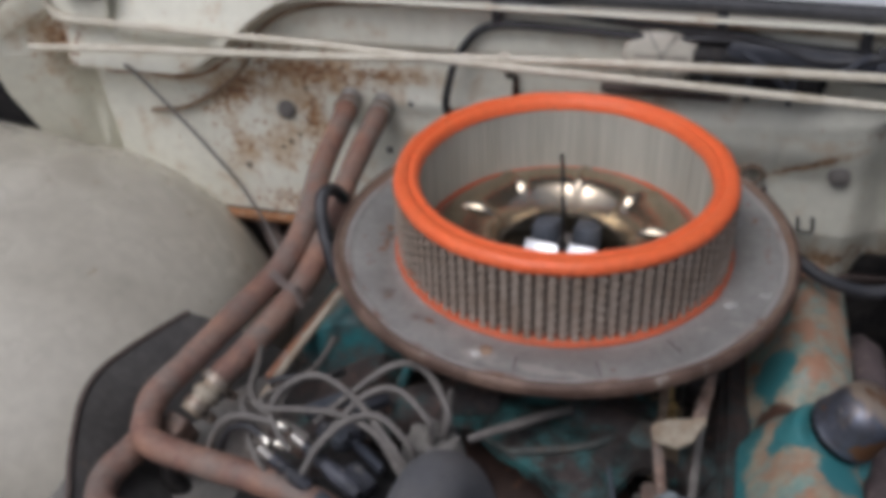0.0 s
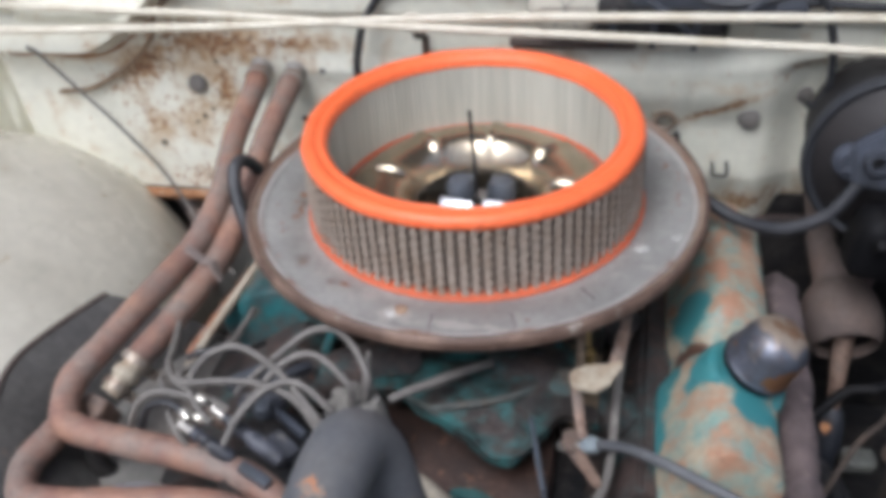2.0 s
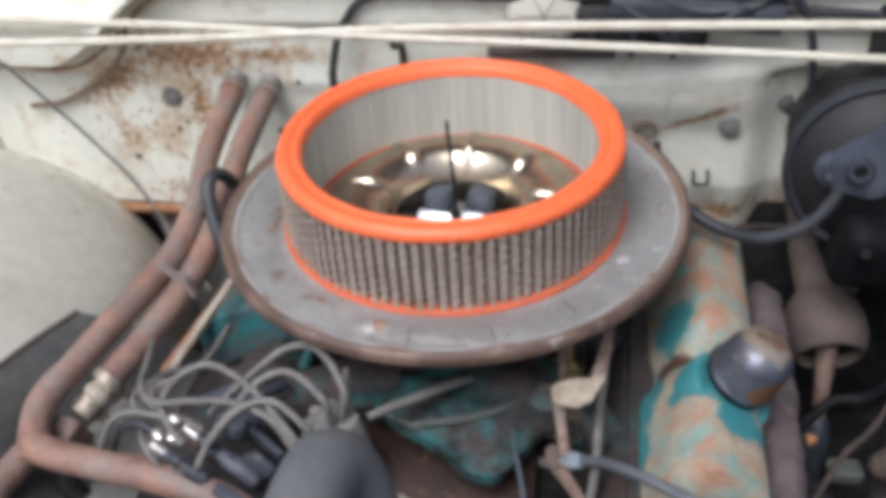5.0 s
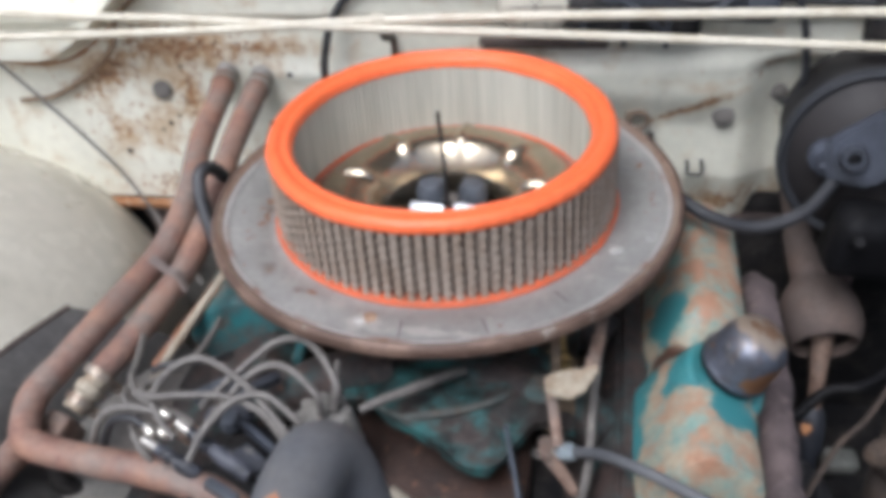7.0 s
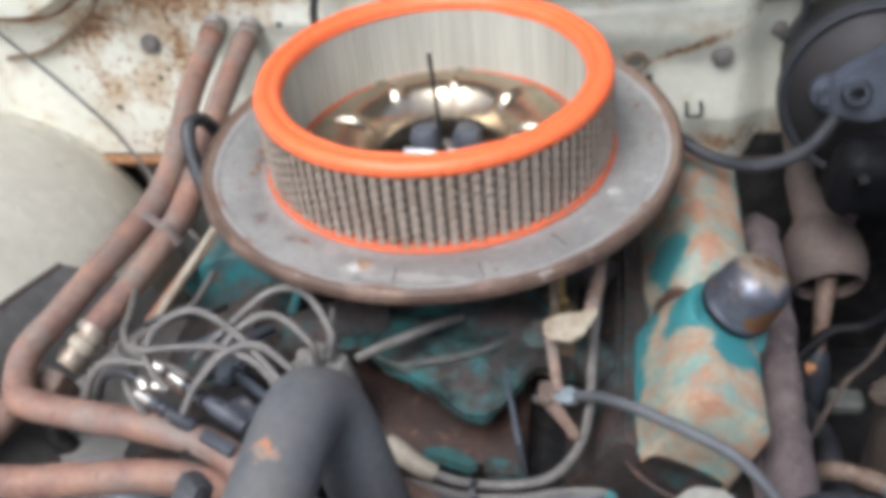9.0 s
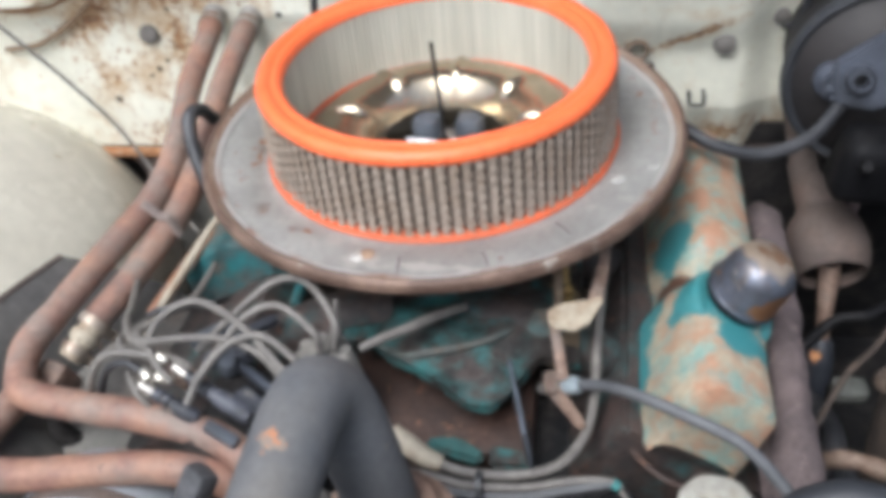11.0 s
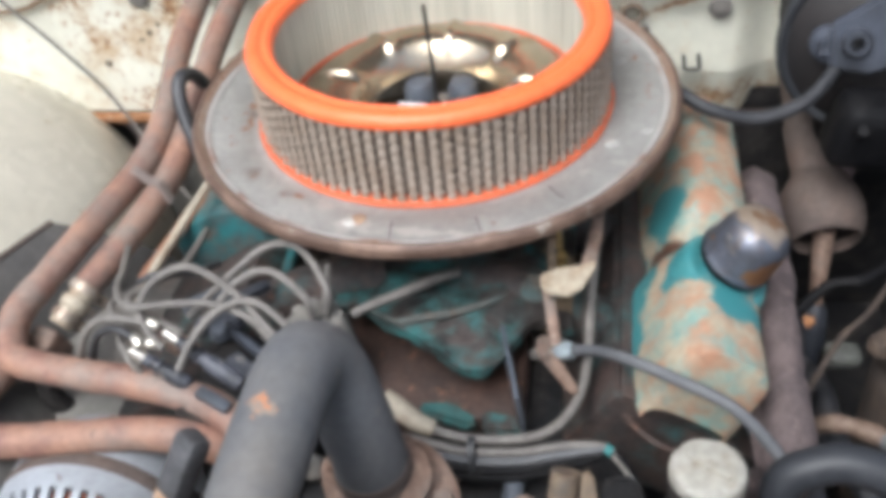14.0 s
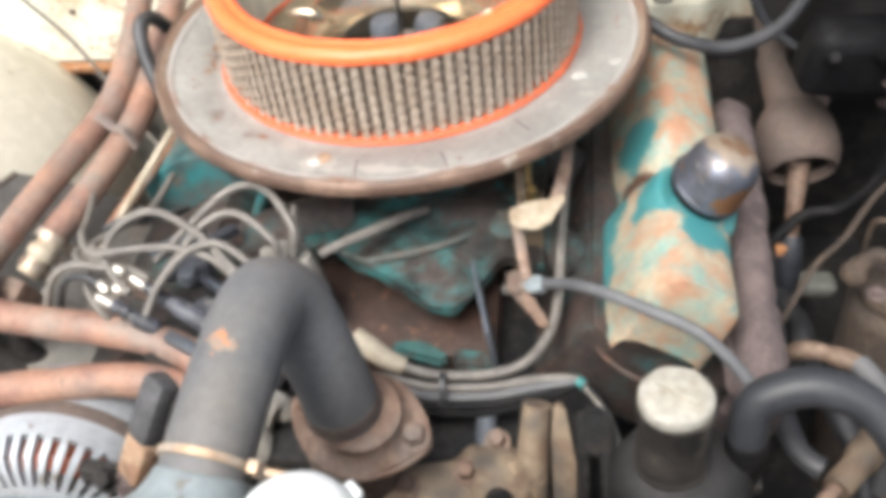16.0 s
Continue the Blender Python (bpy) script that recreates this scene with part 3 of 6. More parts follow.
for k, (x, z, r) in enumerate(((-0.357, 0.934, 0.0115), (0.254, 0.914, 0.0115), (0.310, 0.931, 0.009))):
    part("plug", lathe([(0, 0.005), (r * 0.6, 0.0048), (r * 0.95, 0.003), (r, 0), (0, 0)], 24, toward((x, FW - 0.001 - firewall_relief(x, z), z), (x, FW - 1, z + 0.12))), M_WIRE, firewall, "grey round blanking plug")
for x, z, r in ((-0.357, 0.891, 0.004), (-0.368, 0.883, 0.003), (-0.345, 0.901, 0.003), (-0.417, 0.853, 0.005), (-0.30, 0.917, 0.003), (-0.205, 0.955, 0.004), (-0.235, 0.892, 0.005), (-0.33, 0.962, 0.003), (-0.285, 0.87, 0.003)):
    part("hole", lathe([(0, 0.0008), (r * 0.5, 0.0009), (r * 0.7, 0.0006), (r * 0.8, 0), (0, 0)], 14, toward((x, FW - firewall_relief(x, z), z), (x, FW - 1, z))), M_GEAR, firewall, "small dark bolt hole")
part("stud_clip", join(tube([(0.222, FW - 0.002, 0.856), (0.222, FW - 0.014, 0.856), (0.222, FW - 0.016, 0.848)], 0.0018, 8), tube([(0.237, FW - 0.002, 0.857), (0.237, FW - 0.014, 0.856), (0.236, FW - 0.016, 0.848), (0.224, FW - 0.016, 0.848)], 0.0017, 8)), M_OILY, firewall, "small black wire clip")
part("stud_clip", tube([(0.182, FW - 0.002, 0.888), (0.182, FW - 0.018, 0.886), (0.183, FW - 0.02, 0.868)], 0.0035, 8), M_OILY, firewall, "black bent stud")
part("ring_bracket", lathe([(0.010 + 0.003 * math.cos(a), 0.003 * math.sin(a)) for a in [2 * math.pi * k / 8 for k in range(8)]], 20, toward((0.168, FW - 0.012, 0.910), (0.168, FW - 1, 0.93)), closed=True), M_TAN, firewall, "small tan-brown wire ring")
part("ring_foot", slab((0.008, 0.012, 0.02), pose(0.158, FW - 0.006, 0.908), 0.002), M_TAN, firewall)

# side kick panel at the end of the firewall, and a sheet painting the gap's shade
single("side_panel", sheet(lambda u, v: Vector((-0.56 - 0.33 * u + 0.02 * v, FW + 0.012 - 0.22 * u, 0.60 + 0.235 * v - 0.01 * u)), 10, 10, 0.004), M_FENDER, "cream side panel beside the firewall", "panel", kind="structure")
# black sheet stands in for the shade of the open gap
single("hollow_shade_sheet", sheet(lambda u, v: Vector((-1.25 + 0.62 * u, FW + 0.10, 0.55 + 0.56 * v)), 6, 6, 0.004), M_OILY, "dark sheet standing for the shaded hollow behind the firewall's end", "post", kind="structure")


def hump(u, v):
    """Rounded wheel house: u round from front to back, v from the outer side over to the inner face."""
    a = math.pi * (0.0 + 1.0 * u)
    b = 0.5 * math.pi * v
    ex = math.copysign(abs(math.sin(b)) ** 0.8, 1)
    s = abs(math.cos(b)) ** 0.62
    rib = 0.013 * smoothstep(0.285, 0.315, v) * (1 - smoothstep(0.38, 0.70, v))
    ry, rz = 0.335 * s + rib, 0.275 * s + rib + 0.022 * (1 - smoothstep(0.08, 0.42, v))
    return Vector((-0.90 + 0.56 * ex, 0.005 - ry * math.cos(a), 0.655 + rz * math.sin(a) ** 0.85 if math.sin(a) > 0 else 0.655))


wheel_house = single("inner_fender", sheet(hump, 48, 36, 0.004), M_FENDER, "dusty cream painted rounded inner fender", "fender", kind="structure")
part("apron", sheet(lambda u, v: Vector((-0.36 - 0.06 * math.sin(math.pi * u) + 0.10 * v, 0.30 - 0.75 * u, 0.74 - 0.30 * v)), 14, 8, 0.004), M_MIDGREY, wheel_house, "dusty grey lower apron")

part("ledge", sheet(lambda u, v: Vector((-0.40 + 0.235 * u, -0.06 - 0.32 * v, 0.800 - 0.012 * u + 0.004 * noise.noise(Vector((u * 5, v * 6, 0))))), 24, 24, 0.004), M_SHELF, wheel_house, "dusty grey steel ledge under the hoses")
part("ledge_fold", tube([(-0.345, -0.262, 0.806), (-0.31, -0.270, 0.806), (-0.27, -0.274, 0.805), (-0.235, -0.281, 0.804)], 0.004, 8, 6, wobble=0.3), M_EDGE, wheel_house, "rust-edged fold of the ledge")


def splash_flap(u, v):
    x = -0.352 - 0.048 * math.sin(math.pi * min(1, u * 1.12)) - 0.03 * max(0, u - 0.9) + 0.022 * smoothstep(0.35, 0.75, u) + 0.13 * v + 0.01 * math.sin(5 * u + 3 * v)
    return Vector((x, -0.065 - 0.27 * u + 0.05 * v * (1 - u), 0.862 - 0.015 * u - 0.075 * v - 0.06 * v * v + 0.012 * math.sin(3 * u)))


flap = single("splash_flap", sheet(splash_flap, 24, 12, 0.005), M_APRON, "black rubber splash flap on the inner fender", "flap")
part("edge_bead", tube([splash_flap(k / 8, 0) for k in range(9)], 0.0026, 8, 4), M_BROWNCAN, flap, "brown worn edge bead")

single("right_inner_fender", sheet(lambda u, v: Vector((0.56 + 0.05 * math.sin(3 * u) * v, FW - 0.9 * u, 0.30 + 0.62 * v)), 12, 10, 0.004), M_OILY, "dark oily inner fender panel", "fender", kind="structure")
single("crossmember", slab((1.1, 0.55, 0.12), pose(0.02, -0.12, 0.40), 0.02), M_OILY, "black oily steel crossmember below the engine", "crossmember", kind="structure")
for x in (-0.42, 0.46):
    single("frame_rail", slab((0.09, 1.3, 0.14), pose(x, -0.25, 0.38), 0.012), M_OILY, "dark steel chassis frame rail", "frame rail", "frame rails", "structure")
for x in (-0.72, 0.78):
    single("body_sill", slab((0.25, 1.9, 0.38), pose(x, -0.15, 0.19), 0.03), M_BODY, "white lower body side panel", "body panel", "body panels", "structure")

# cowl across the top: white sheet, dark seal strip
cowl = single("cowl", sheet(lambda u, v: Vector((-0.10 + 0.95 * u, FW - 0.002 + 0.30 * v, 1.098 + 0.03 * math.sin(0.5 * math.pi * v) - 0.008 * u)), 20, 8, 0.004), M_BODY, "bluish white painted cowl top", "cowl", kind="structure")
part("seal_strip", tube([(-0.16, FW - 0.014, 1.0925), (0.1, FW - 0.014, 1.0935), (0.35, FW - 0.014, 1.0905), (0.62, FW - 0.014, 1.0865)], 0.0085, 12), M_BLACK, cowl, "black rubber hood seal")

# unseen hood added behind and above the bay, darkening sky light and reflections
HOOD = radians(64)
single("hood", sheet(lambda u, v: Vector((-0.78 + 1.60 * u, 0.46 - 1.05 * v * math.cos(HOOD), 1.20 + 1.05 * v * math.sin(HOOD) + 0.02 * math.sin(math.pi * u))), 16, 12, 0.012), M_UNSEENHOOD, "unseen raised hood added to darken sky and reflections", "hood", kind="structure")

# ---- air cleaner ----


def uneven(bm, amount, scale, seed=0.0):
    """Pushes the vertices about by a smooth noise: bent sheet, cast or moulded skin."""
    for v in bm.verts:
        v.co += amount * noise.noise_vector(v.co * scale + Vector((seed, 1.3 * seed, 0.7 * seed)))
    return bm


base = thing("air_cleaner_base", (0, 0, 0.90), "round grey steel air cleaner base with rusted rim", "air cleaner")
ZP = 0.95
pan = part("pan", lathe([(0.118, ZP + 0.003), (0.124, ZP), (0.150, ZP), (0.157, ZP + 0.0005), (0.159, ZP + 0.0022), (0.185, ZP + 0.0026), (0.1895, ZP + 0.0040), (0.1925, ZP + 0.0052), (0.1925, ZP + 0.0008), (0.188, ZP - 0.002), (0.120, ZP - 0.005)], 128, closed=True), M_PLATE, base)
# pale ring puts the rim's highlight line into colour, broken by rust patches
part("highlight_bead", uneven(lathe([(0.1886, ZP + 0.0042), (0.1900, ZP + 0.0054), (0.1918, ZP + 0.0060), (0.1930, ZP + 0.0056), (0.1925, ZP + 0.0040)], 128, closed=True), 0.0006, 30), M_BARE, base, "pale bead painting the highlight inside the rim, with rust wear")
part("rim_slope", uneven(lathe([(0.1922, ZP + 0.0036), (0.1945, ZP + 0.0062), (0.1975, ZP + 0.0086), (0.1990, ZP + 0.0092), (0.1990, ZP + 0.0010), (0.1922, ZP - 0.001)], 128, closed=True), 0.0006, 26), M_RIMPALE, base, "pale rust-brown inner slope of the rim")
part("rim", uneven(lathe([(0.1985, ZP + 0.0094), (0.2004, ZP + 0.0098), (0.2024, ZP + 0.0084), (0.2034, ZP + 0.0050), (0.2035, ZP + 0.0012), (0.2028, ZP - 0.0010), (0.1985, ZP - 0.0018)], 128, closed=True), 0.0007, 22), M_RIM, base, "rust-brown rolled rim")


def lobed_dome():
    """A ring that rises inwards from the filter and rolls down into the throat, pressed into eight lobes by raised radial ribs."""
    bm = bmesh.new()
    seg, rings = 640, 44
    ribs = [radians(-3 + 44.5 * k) for k in range(8)]
    grid = []
    for i in range(rings + 1):
        s = i / rings
        r = 0.0520 + (0.124 - 0.0520) * s
        row = []
        for j in range(seg):
            a = 2 * math.pi * j / seg
            off = min(abs((a - d + math.pi) % (2 * math.pi) - math.pi) for d in ribs)
            rib = math.exp(-(r * off / 0.0046) ** 2)
            h = 0.024 * (1 - (abs(s - 0.40) / (0.40 if s < 0.40 else 0.60)) ** (2.7 if s < 0.40 else 2.1))
            h += 0.0041 * rib * (1 - smoothstep(0.60, 0.95, s)) * smoothstep(0.02, 0.25, s)
            row.append(bm.verts.new((r * math.cos(a), r * math.sin(a), ZP - 0.002 + h)))
        grid.append(row)
    for a, b in zip(grid, grid[1:]):
        for j in range(seg):
            bm.faces.new((a[j], b[j], b[(j + 1) % seg], a[(j + 1) % seg]))
    return bm


part("inner_dome", lobed_dome(), M_DOME, base, "bronzed shiny metal dome with pressed radial ribs", 80)
part("throat", lathe([(0.0518, ZP - 0.002), (0.0512, ZP - 0.045), (0.0535, ZP - 0.045), (0.0540, ZP - 0.004)], 64, closed=True), M_DOME, base)
for x, y in ((-0.039, -0.166), (0.147, -0.066), (0.174, -0.048), (0.153, 0.056)):
    part("dent", lathe([(0, 0.0018), (0.004, 0.0014), (0.0062, 0), (0, 0)], 16, pose(x, y, ZP + 0.0022, 0, 0, 20) @ Matrix.Diagonal((1.2, 0.9, 1, 1))), M_PLATE, pan, "small worn spot weld")
part("rust_spot", lathe([(0, 0.0022), (0.004, 0.002), (0.0065, 0.0008), (0, 0.0008)], 12, pose(-0.034, -0.164, ZP + 0.002)), M_RUSTARM, pan, "rusty spot")
for x0, y0, x1, y1 in ((-0.009, -0.166, -0.008, -0.184), (0.051, -0.159, 0.057, -0.175), (0.102, -0.123, 0.113, -0.136)):
    part("scratch", tube([(x0, y0, ZP + 0.0022), (x1, y1, ZP + 0.0022)], 0.0007, 6), M_RUSTIRON, pan, "dark scratch across the plate")
part("stud", join(tube([(0.000, 0.002, 0.90), (0.0, 0.004, 0.97), (-0.003, 0.006, 1.034)], 0.0017, 10), lathe([(0, 0.006), (0.006, 0.006), (0.0065, 0), (0, 0)], 6, pose(0, 0.003, 0.938))), M_OILY, base, "dark threaded centre stud")

element = thing("air_filter_element", (0, 0, ZP), "orange round air filter element with pleated paper", "air filter")
TOP = ZP + 0.0758
part("top_seal", uneven(lathe([(0.1240, TOP - 0.009), (0.1244, TOP - 0.003), (0.1260, TOP - 0.0006), (0.1290, TOP + 0.0006), (0.1312, TOP - 0.0008), (0.1335, TOP - 0.0010), (0.1358, TOP + 0.0012), (0.1400, TOP + 0.0018), (0.1435, TOP + 0.0004), (0.1456, TOP - 0.0020), (0.1464, TOP - 0.0048), (0.1462, TOP - 0.0080), (0.1450, TOP - 0.0095), (0.126, TOP - 0.0095)], 128, closed=True), 0.0009, 28, 2.0), M_SEAL, element, "bright orange rubber top ring")
part("bottom_seal", uneven(lathe([(0.1232, ZP + 0.0005), (0.1232, ZP + 0.0044), (0.1245, ZP + 0.0050), (0.127, ZP + 0.0040), (0.145, ZP + 0.0050), (0.1480, ZP + 0.0044), (0.1492, ZP + 0.0020), (0.1486, ZP + 0.0005)], 128, closed=True), 0.0006, 30), M_SEALDULL, element, "orange rubber bottom ring")


def pleats(r_in, r_out, count, z0, z1, rows=4):
    bm = bmesh.new()
    g = []
    for i in range(rows + 1):
        z = z0 + (z1 - z0) * i / rows
        g.append([bm.verts.new(((r_in if j % 2 else r_out) * math.cos(math.pi * j / count + 0.004 * noise.noise(Vector((j * 3.1, i * 0.6, 0)))), (r_in if j % 2 else r_out) * math.sin(math.pi * j / count + 0.004 * noise.noise(Vector((j * 3.1, i * 0.6, 0)))), z)) for j in range(2 * count)])
    for a, b in zip(g, g[1:]):
        for j in range(2 * count):
            bm.faces.new((a[j], a[(j + 1) % (2 * count)], b[(j + 1) % (2 * count)], b[j]))
    return bm


part("outer_pleats", pleats(0.1345, 0.1418, 97, ZP + 0.004, TOP - 0.009), M_PLEAT, element, "beige dusty pleated paper", 10)
part("inner_pleats", pleats(0.1250, 0.1243, 160, ZP + 0.0013, TOP - 0.009), M_INNER, element, "light grey pleated inner paper", 10)


def screen():
    """Expanded metal screen: upright strands that swell into beads, linked by short staggered bridges, with the holes left open."""
    bm = bmesh.new()
    bars, rows, z0, z1 = 97, 56, ZP + 0.004, TOP - 0.009
    seg = bars * 4
    grid = []
    for i in range(rows + 1):
        z = z0 + (z1 - z0) * i / rows
        row = []
        for j in range(seg):
            k, column = j % 4, j // 4
            swell = math.sin(2 * math.pi * (i / 8 + 0.5 * (column % 2)))
            r = 0.1446 + (0.0002, 0.0016, 0.0002, -0.0012)[k] + (0.0007 * swell if k == 1 else 0)
            wide = 0.0028 + 0.0044 * swell
            a = 2 * math.pi * j / seg + (-wide if k == 0 else wide if k == 2 else 0) + 0.0016 * noise.noise(Vector((column * 1.7, i * 0.2, 0)))
            row.append(bm.verts.new((r * math.cos(a), r * math.sin(a), z)))
        grid.append(row)
    for i in range(rows):
        for j in range(seg):
            column = j // 4
            if j % 4 in (2, 3) and (i + (4 if column % 2 else 0) + 6) % 8 > 0:
                continue
            bm.faces.new((grid[i][j], grid[i][(j + 1) % seg], grid[i + 1][(j + 1) % seg], grid[i + 1][j]))
    bmesh.ops.delete(bm, geom=[v for v in bm.verts if not v.link_faces], context="VERTS")
    return bm


part("outer_screen", screen(), M_SCREEN, element, "tarnished expanded metal screen", 60)

# ---- carburettor below the throat ----
carb = thing("carburettor", (0, 0, 0.86), "grey cast carburettor with bright choke flaps", "carburettor")
part("body", join(lathe([(0, 0.915), (0.046, 0.915), (0.05, 0.91), (0.05, 0.872), (0.07, 0.868), (0.07, 0.858), (0, 0.858)], 48), slab((0.12, 0.15, 0.03), pose(0, 0.0, 0.878), 0.006)), M_CARB, carb)
part("choke_horn", slab((0.016, 0.07, 0.030), pose(0.0, 0.0, 0.922), 0.005), M_CARB, carb)
for x in (-0.024, 0.024):
    part("venturi_booster", join(lathe([(0, 0.012), (0.010, 0.011), (0.013, 0.005), (0.013, -0.01), (0, -0.01)], 24, pose(x * 0.8, 0.030, 0.938)), slab((0.024, 0.024, 0.016), pose(x * 0.8, 0.040, 0.934), 0.003)), M_BLUEGREY, carb, "grey booster casting")
    part("choke_flap", slab((0.031, 0.034, 0.002), pose(x * 0.72 - 0.003, -0.009, 0.933, 38, 0, -11), 0.0008), M_BRIGHT, carb, "bright sky-reflecting choke flap")
for x, y in ((-0.036, 0.026), (0.038, 0.030), (0.0, 0.046), (-0.03, -0.038), (0.03, -0.04), (-0.040, 0.008), (0.042, 0.006)):
    part("screw", hex_bolt((x, y, 0.915), UP, 0.003, 0.004, False), M_TAN, carb, "brass screw")

# ---- engine: block, heads, manifold, valve covers ----
engine = thing("engine_block", (0, -0.1, 0.40), "dark oily cast iron V8 engine block", "engine")
part("block", slab((0.34, 0.52, 0.34), pose(0, -0.06, 0.62), 0.03), M_OILY, engine)
for s in (-1, 1):
    part("cylinder_head", uneven(slab((0.13, 0.40, 0.08), pose(0.185 * s, -0.035, 0.785, 0, 32 * s, 0), 0.012), 0.002, 60), M_HEAD, engine, "rust-brown oily cylinder head")
part("valley_cover", slab((0.15, 0.10, 0.03), pose(0.012, -0.187, 0.812, 4, 0, 0), 0.008), M_REDRUST, engine, "red-brown rusted valley cover")
part("front_cover", slab((0.26, 0.05, 0.26), pose(0.02, -0.300, 0.68), 0.02), M_OILY, engine)

manifold = thing("intake_manifold", (0.02, -0.1, 0.84), "teal painted flaking intake manifold", "intake manifold")


def manifold_deck(u, v):
    x = -0.065 + 0.185 * u
    front = -0.174 - 0.048 * smoothstep(-0.05, 0.045, x) + 0.044 * smoothstep(0.056, 0.100, x) + 0.004 * math.sin(90 * x)
    y = 0.10 + (front - 0.10) * v
    z = 0.880 - 0.010 * smoothstep(0.80, 1.0, v) - 0.006 * math.exp(-((x - 0.048) / 0.04) ** 2) * v + 0.004 * math.sin(30 * x + 8 * v) * v + 0.005 * noise.noise(Vector((x * 40, y * 40, 0))) + 0.002 * noise.noise(Vector((x * 110, y * 110, 3)))
    return Vector((x, y, z))


part("deck", sheet(manifold_deck, 48, 48, 0.009), M_TEALDARK, manifold, "teal casting with wavy front edge")
for s, y in ((-1, -0.02), (1, -0.02), (-1, -0.13), (1, -0.13)):
    part("runner", tube([(0.03 * s, y, 0.862), (0.08 * s, y - 0.01, 0.862), (0.135 * s, y - 0.015, 0.835), (0.16 * s, y - 0.015, 0.80)], 0.022, 14), M_HEAD, manifold)
part("front_tab", prism([(-0.024, 0.008), (-0.017, -0.003), (0.018, -0.013), (0.022, -0.004), (0.001, 0.010)], 0.010, pose(0.031, -0.236, 0.820, 6, 0, 0), 0.003), M_TEALTAB, manifold, "teal front mounting tab")
part("front_tab", prism([(-0.015, 0.009), (-0.013, -0.010), (0.016, -0.012), (0.015, 0.004)], 0.010, pose(0.070, -0.240, 0.818, 6, 0, 0), 0.003), M_TEALDARK, manifold, "grimy teal front tab")
part("web", slab((0.0036, 0.080, 0.046), pose(0.078, -0.216, 0.846, 0, -6, 13), 0.0012), M_BLUEGREY, manifold, "thin grey bracket web")
part("rib", tube([(-0.030, -0.181, 0.8745), (-0.009, -0.189, 0.8745), (0.012, -0.186, 0.8765), (0.034, -0.181, 0.878), (0.055, -0.172, 0.879), (0.070, -0.160, 0.878)], lambda t: 0.0038 * (1 - 0.4 * abs(2 * t - 1)), 10, 6, wobble=0.3), M_RIB, manifold, "low grey cast rib across the deck")
part("boss", uneven(lathe([(0, 0.006), (0.007, 0.006), (0.010, 0.002), (0.013, -0.004), (0, -0.004)], 20, pose(0.092, -0.152, 0.880, 8, 5, 0)), 0.0016, 90), M_RIB, manifold, "grey-brown low boss")
part("carb_riser", slab((0.13, 0.14, 0.03), pose(0.0, -0.02, 0.862), 0.01), M_OILY, manifold)


def cover_mesh(s, y0=0.13, long=0.385, drop=0.0, half=0.053, out=0.178):
    """A valve cover in two domes with a waist, on the bank that leans to side s."""
    def fn(u, v):
        y = y0 - long * u
        waist = math.exp(-((y + 0.094) / 0.020) ** 2)
        end = smoothstep(0, 0.10, u) * (1 - smoothstep(0.968, 1.0, u))
        end = end ** 0.6
        a = math.pi * v
        c = math.copysign(abs(math.cos(a)) ** 0.55, math.cos(a))
        h = max(0.0, math.sin(a)) ** 0.52
        inner = (1 - 0.34 * waist) * (1 - 0.22 * smoothstep(-0.10, -0.07, y)) * (1 - 0.10 * (1 - smoothstep(-0.250, -0.200, y))) if c > 0 else 0.965 - 0.12 * waist - 0.12 * (1 - smoothstep(-0.20, -0.12, y))
        lat, up = -half * c * (0.93 + 0.07 * end) * inner, (0.016 + 0.058 * end * (1 - 0.50 * waist)) * h
        lat += 0.0012 * noise.noise(Vector((y * 30, v * 6, 2)))
        ang = radians(31) * s
        lx, lz = lat * math.cos(ang) + up * math.sin(ang), up * math.cos(ang) - lat * math.sin(ang)
        return Vector((out * s + lx, y, 0.838 - drop + lz))
    bm = sheet(fn, 64, 30, 0)
    return bm


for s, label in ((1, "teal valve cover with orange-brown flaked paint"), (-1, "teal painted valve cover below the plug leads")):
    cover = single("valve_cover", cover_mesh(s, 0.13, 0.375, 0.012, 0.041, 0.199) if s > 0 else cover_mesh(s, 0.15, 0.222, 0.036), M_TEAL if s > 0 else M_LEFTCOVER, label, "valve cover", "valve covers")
    ang = radians(31) * s
    flange = slab((0.098, 0.370, 0.007), pose(0.198, -0.050, 0.826, 0, 31, 0), 0.003) if s > 0 else slab((0.12, 0.24, 0.007), pose(-0.178, 0.0325, 0.802, 0, -31, 0), 0.003)
    part("flange", flange, M_HEAD if s > 0 else M_LEFTCOVER, cover)
    if s > 0:
        part("gasket_edge", tube([(0.150, -0.150, 0.838), (0.148, -0.195, 0.832), (0.152, -0.218, 0.830), (0.163, -0.238, 0.829), (0.181, -0.254, 0.826), (0.20, -0.259, 0.820)], 0.0028, 10), M_REDRUST, cover, "rusty red lower edge")
    else:
        part("edge_strip", bar((-0.211, 0.020, 0.866), (-0.237, -0.135, 0.860), 0.012, 0.005), M_EDGE, cover, "pale strip of paint with rust")

# oil breather cap on the right cover
cap = thing("oil_breather_cap", (0.225, -0.14, 0.88), "dull chrome oil breather cap with rust patches", "oil cap")
cm = toward((0.2385, -0.138, 0.900), (0.2625, -0.145, 0.947)) @ Matrix.Diagonal((0.92, 0.92, 0.98, 1))
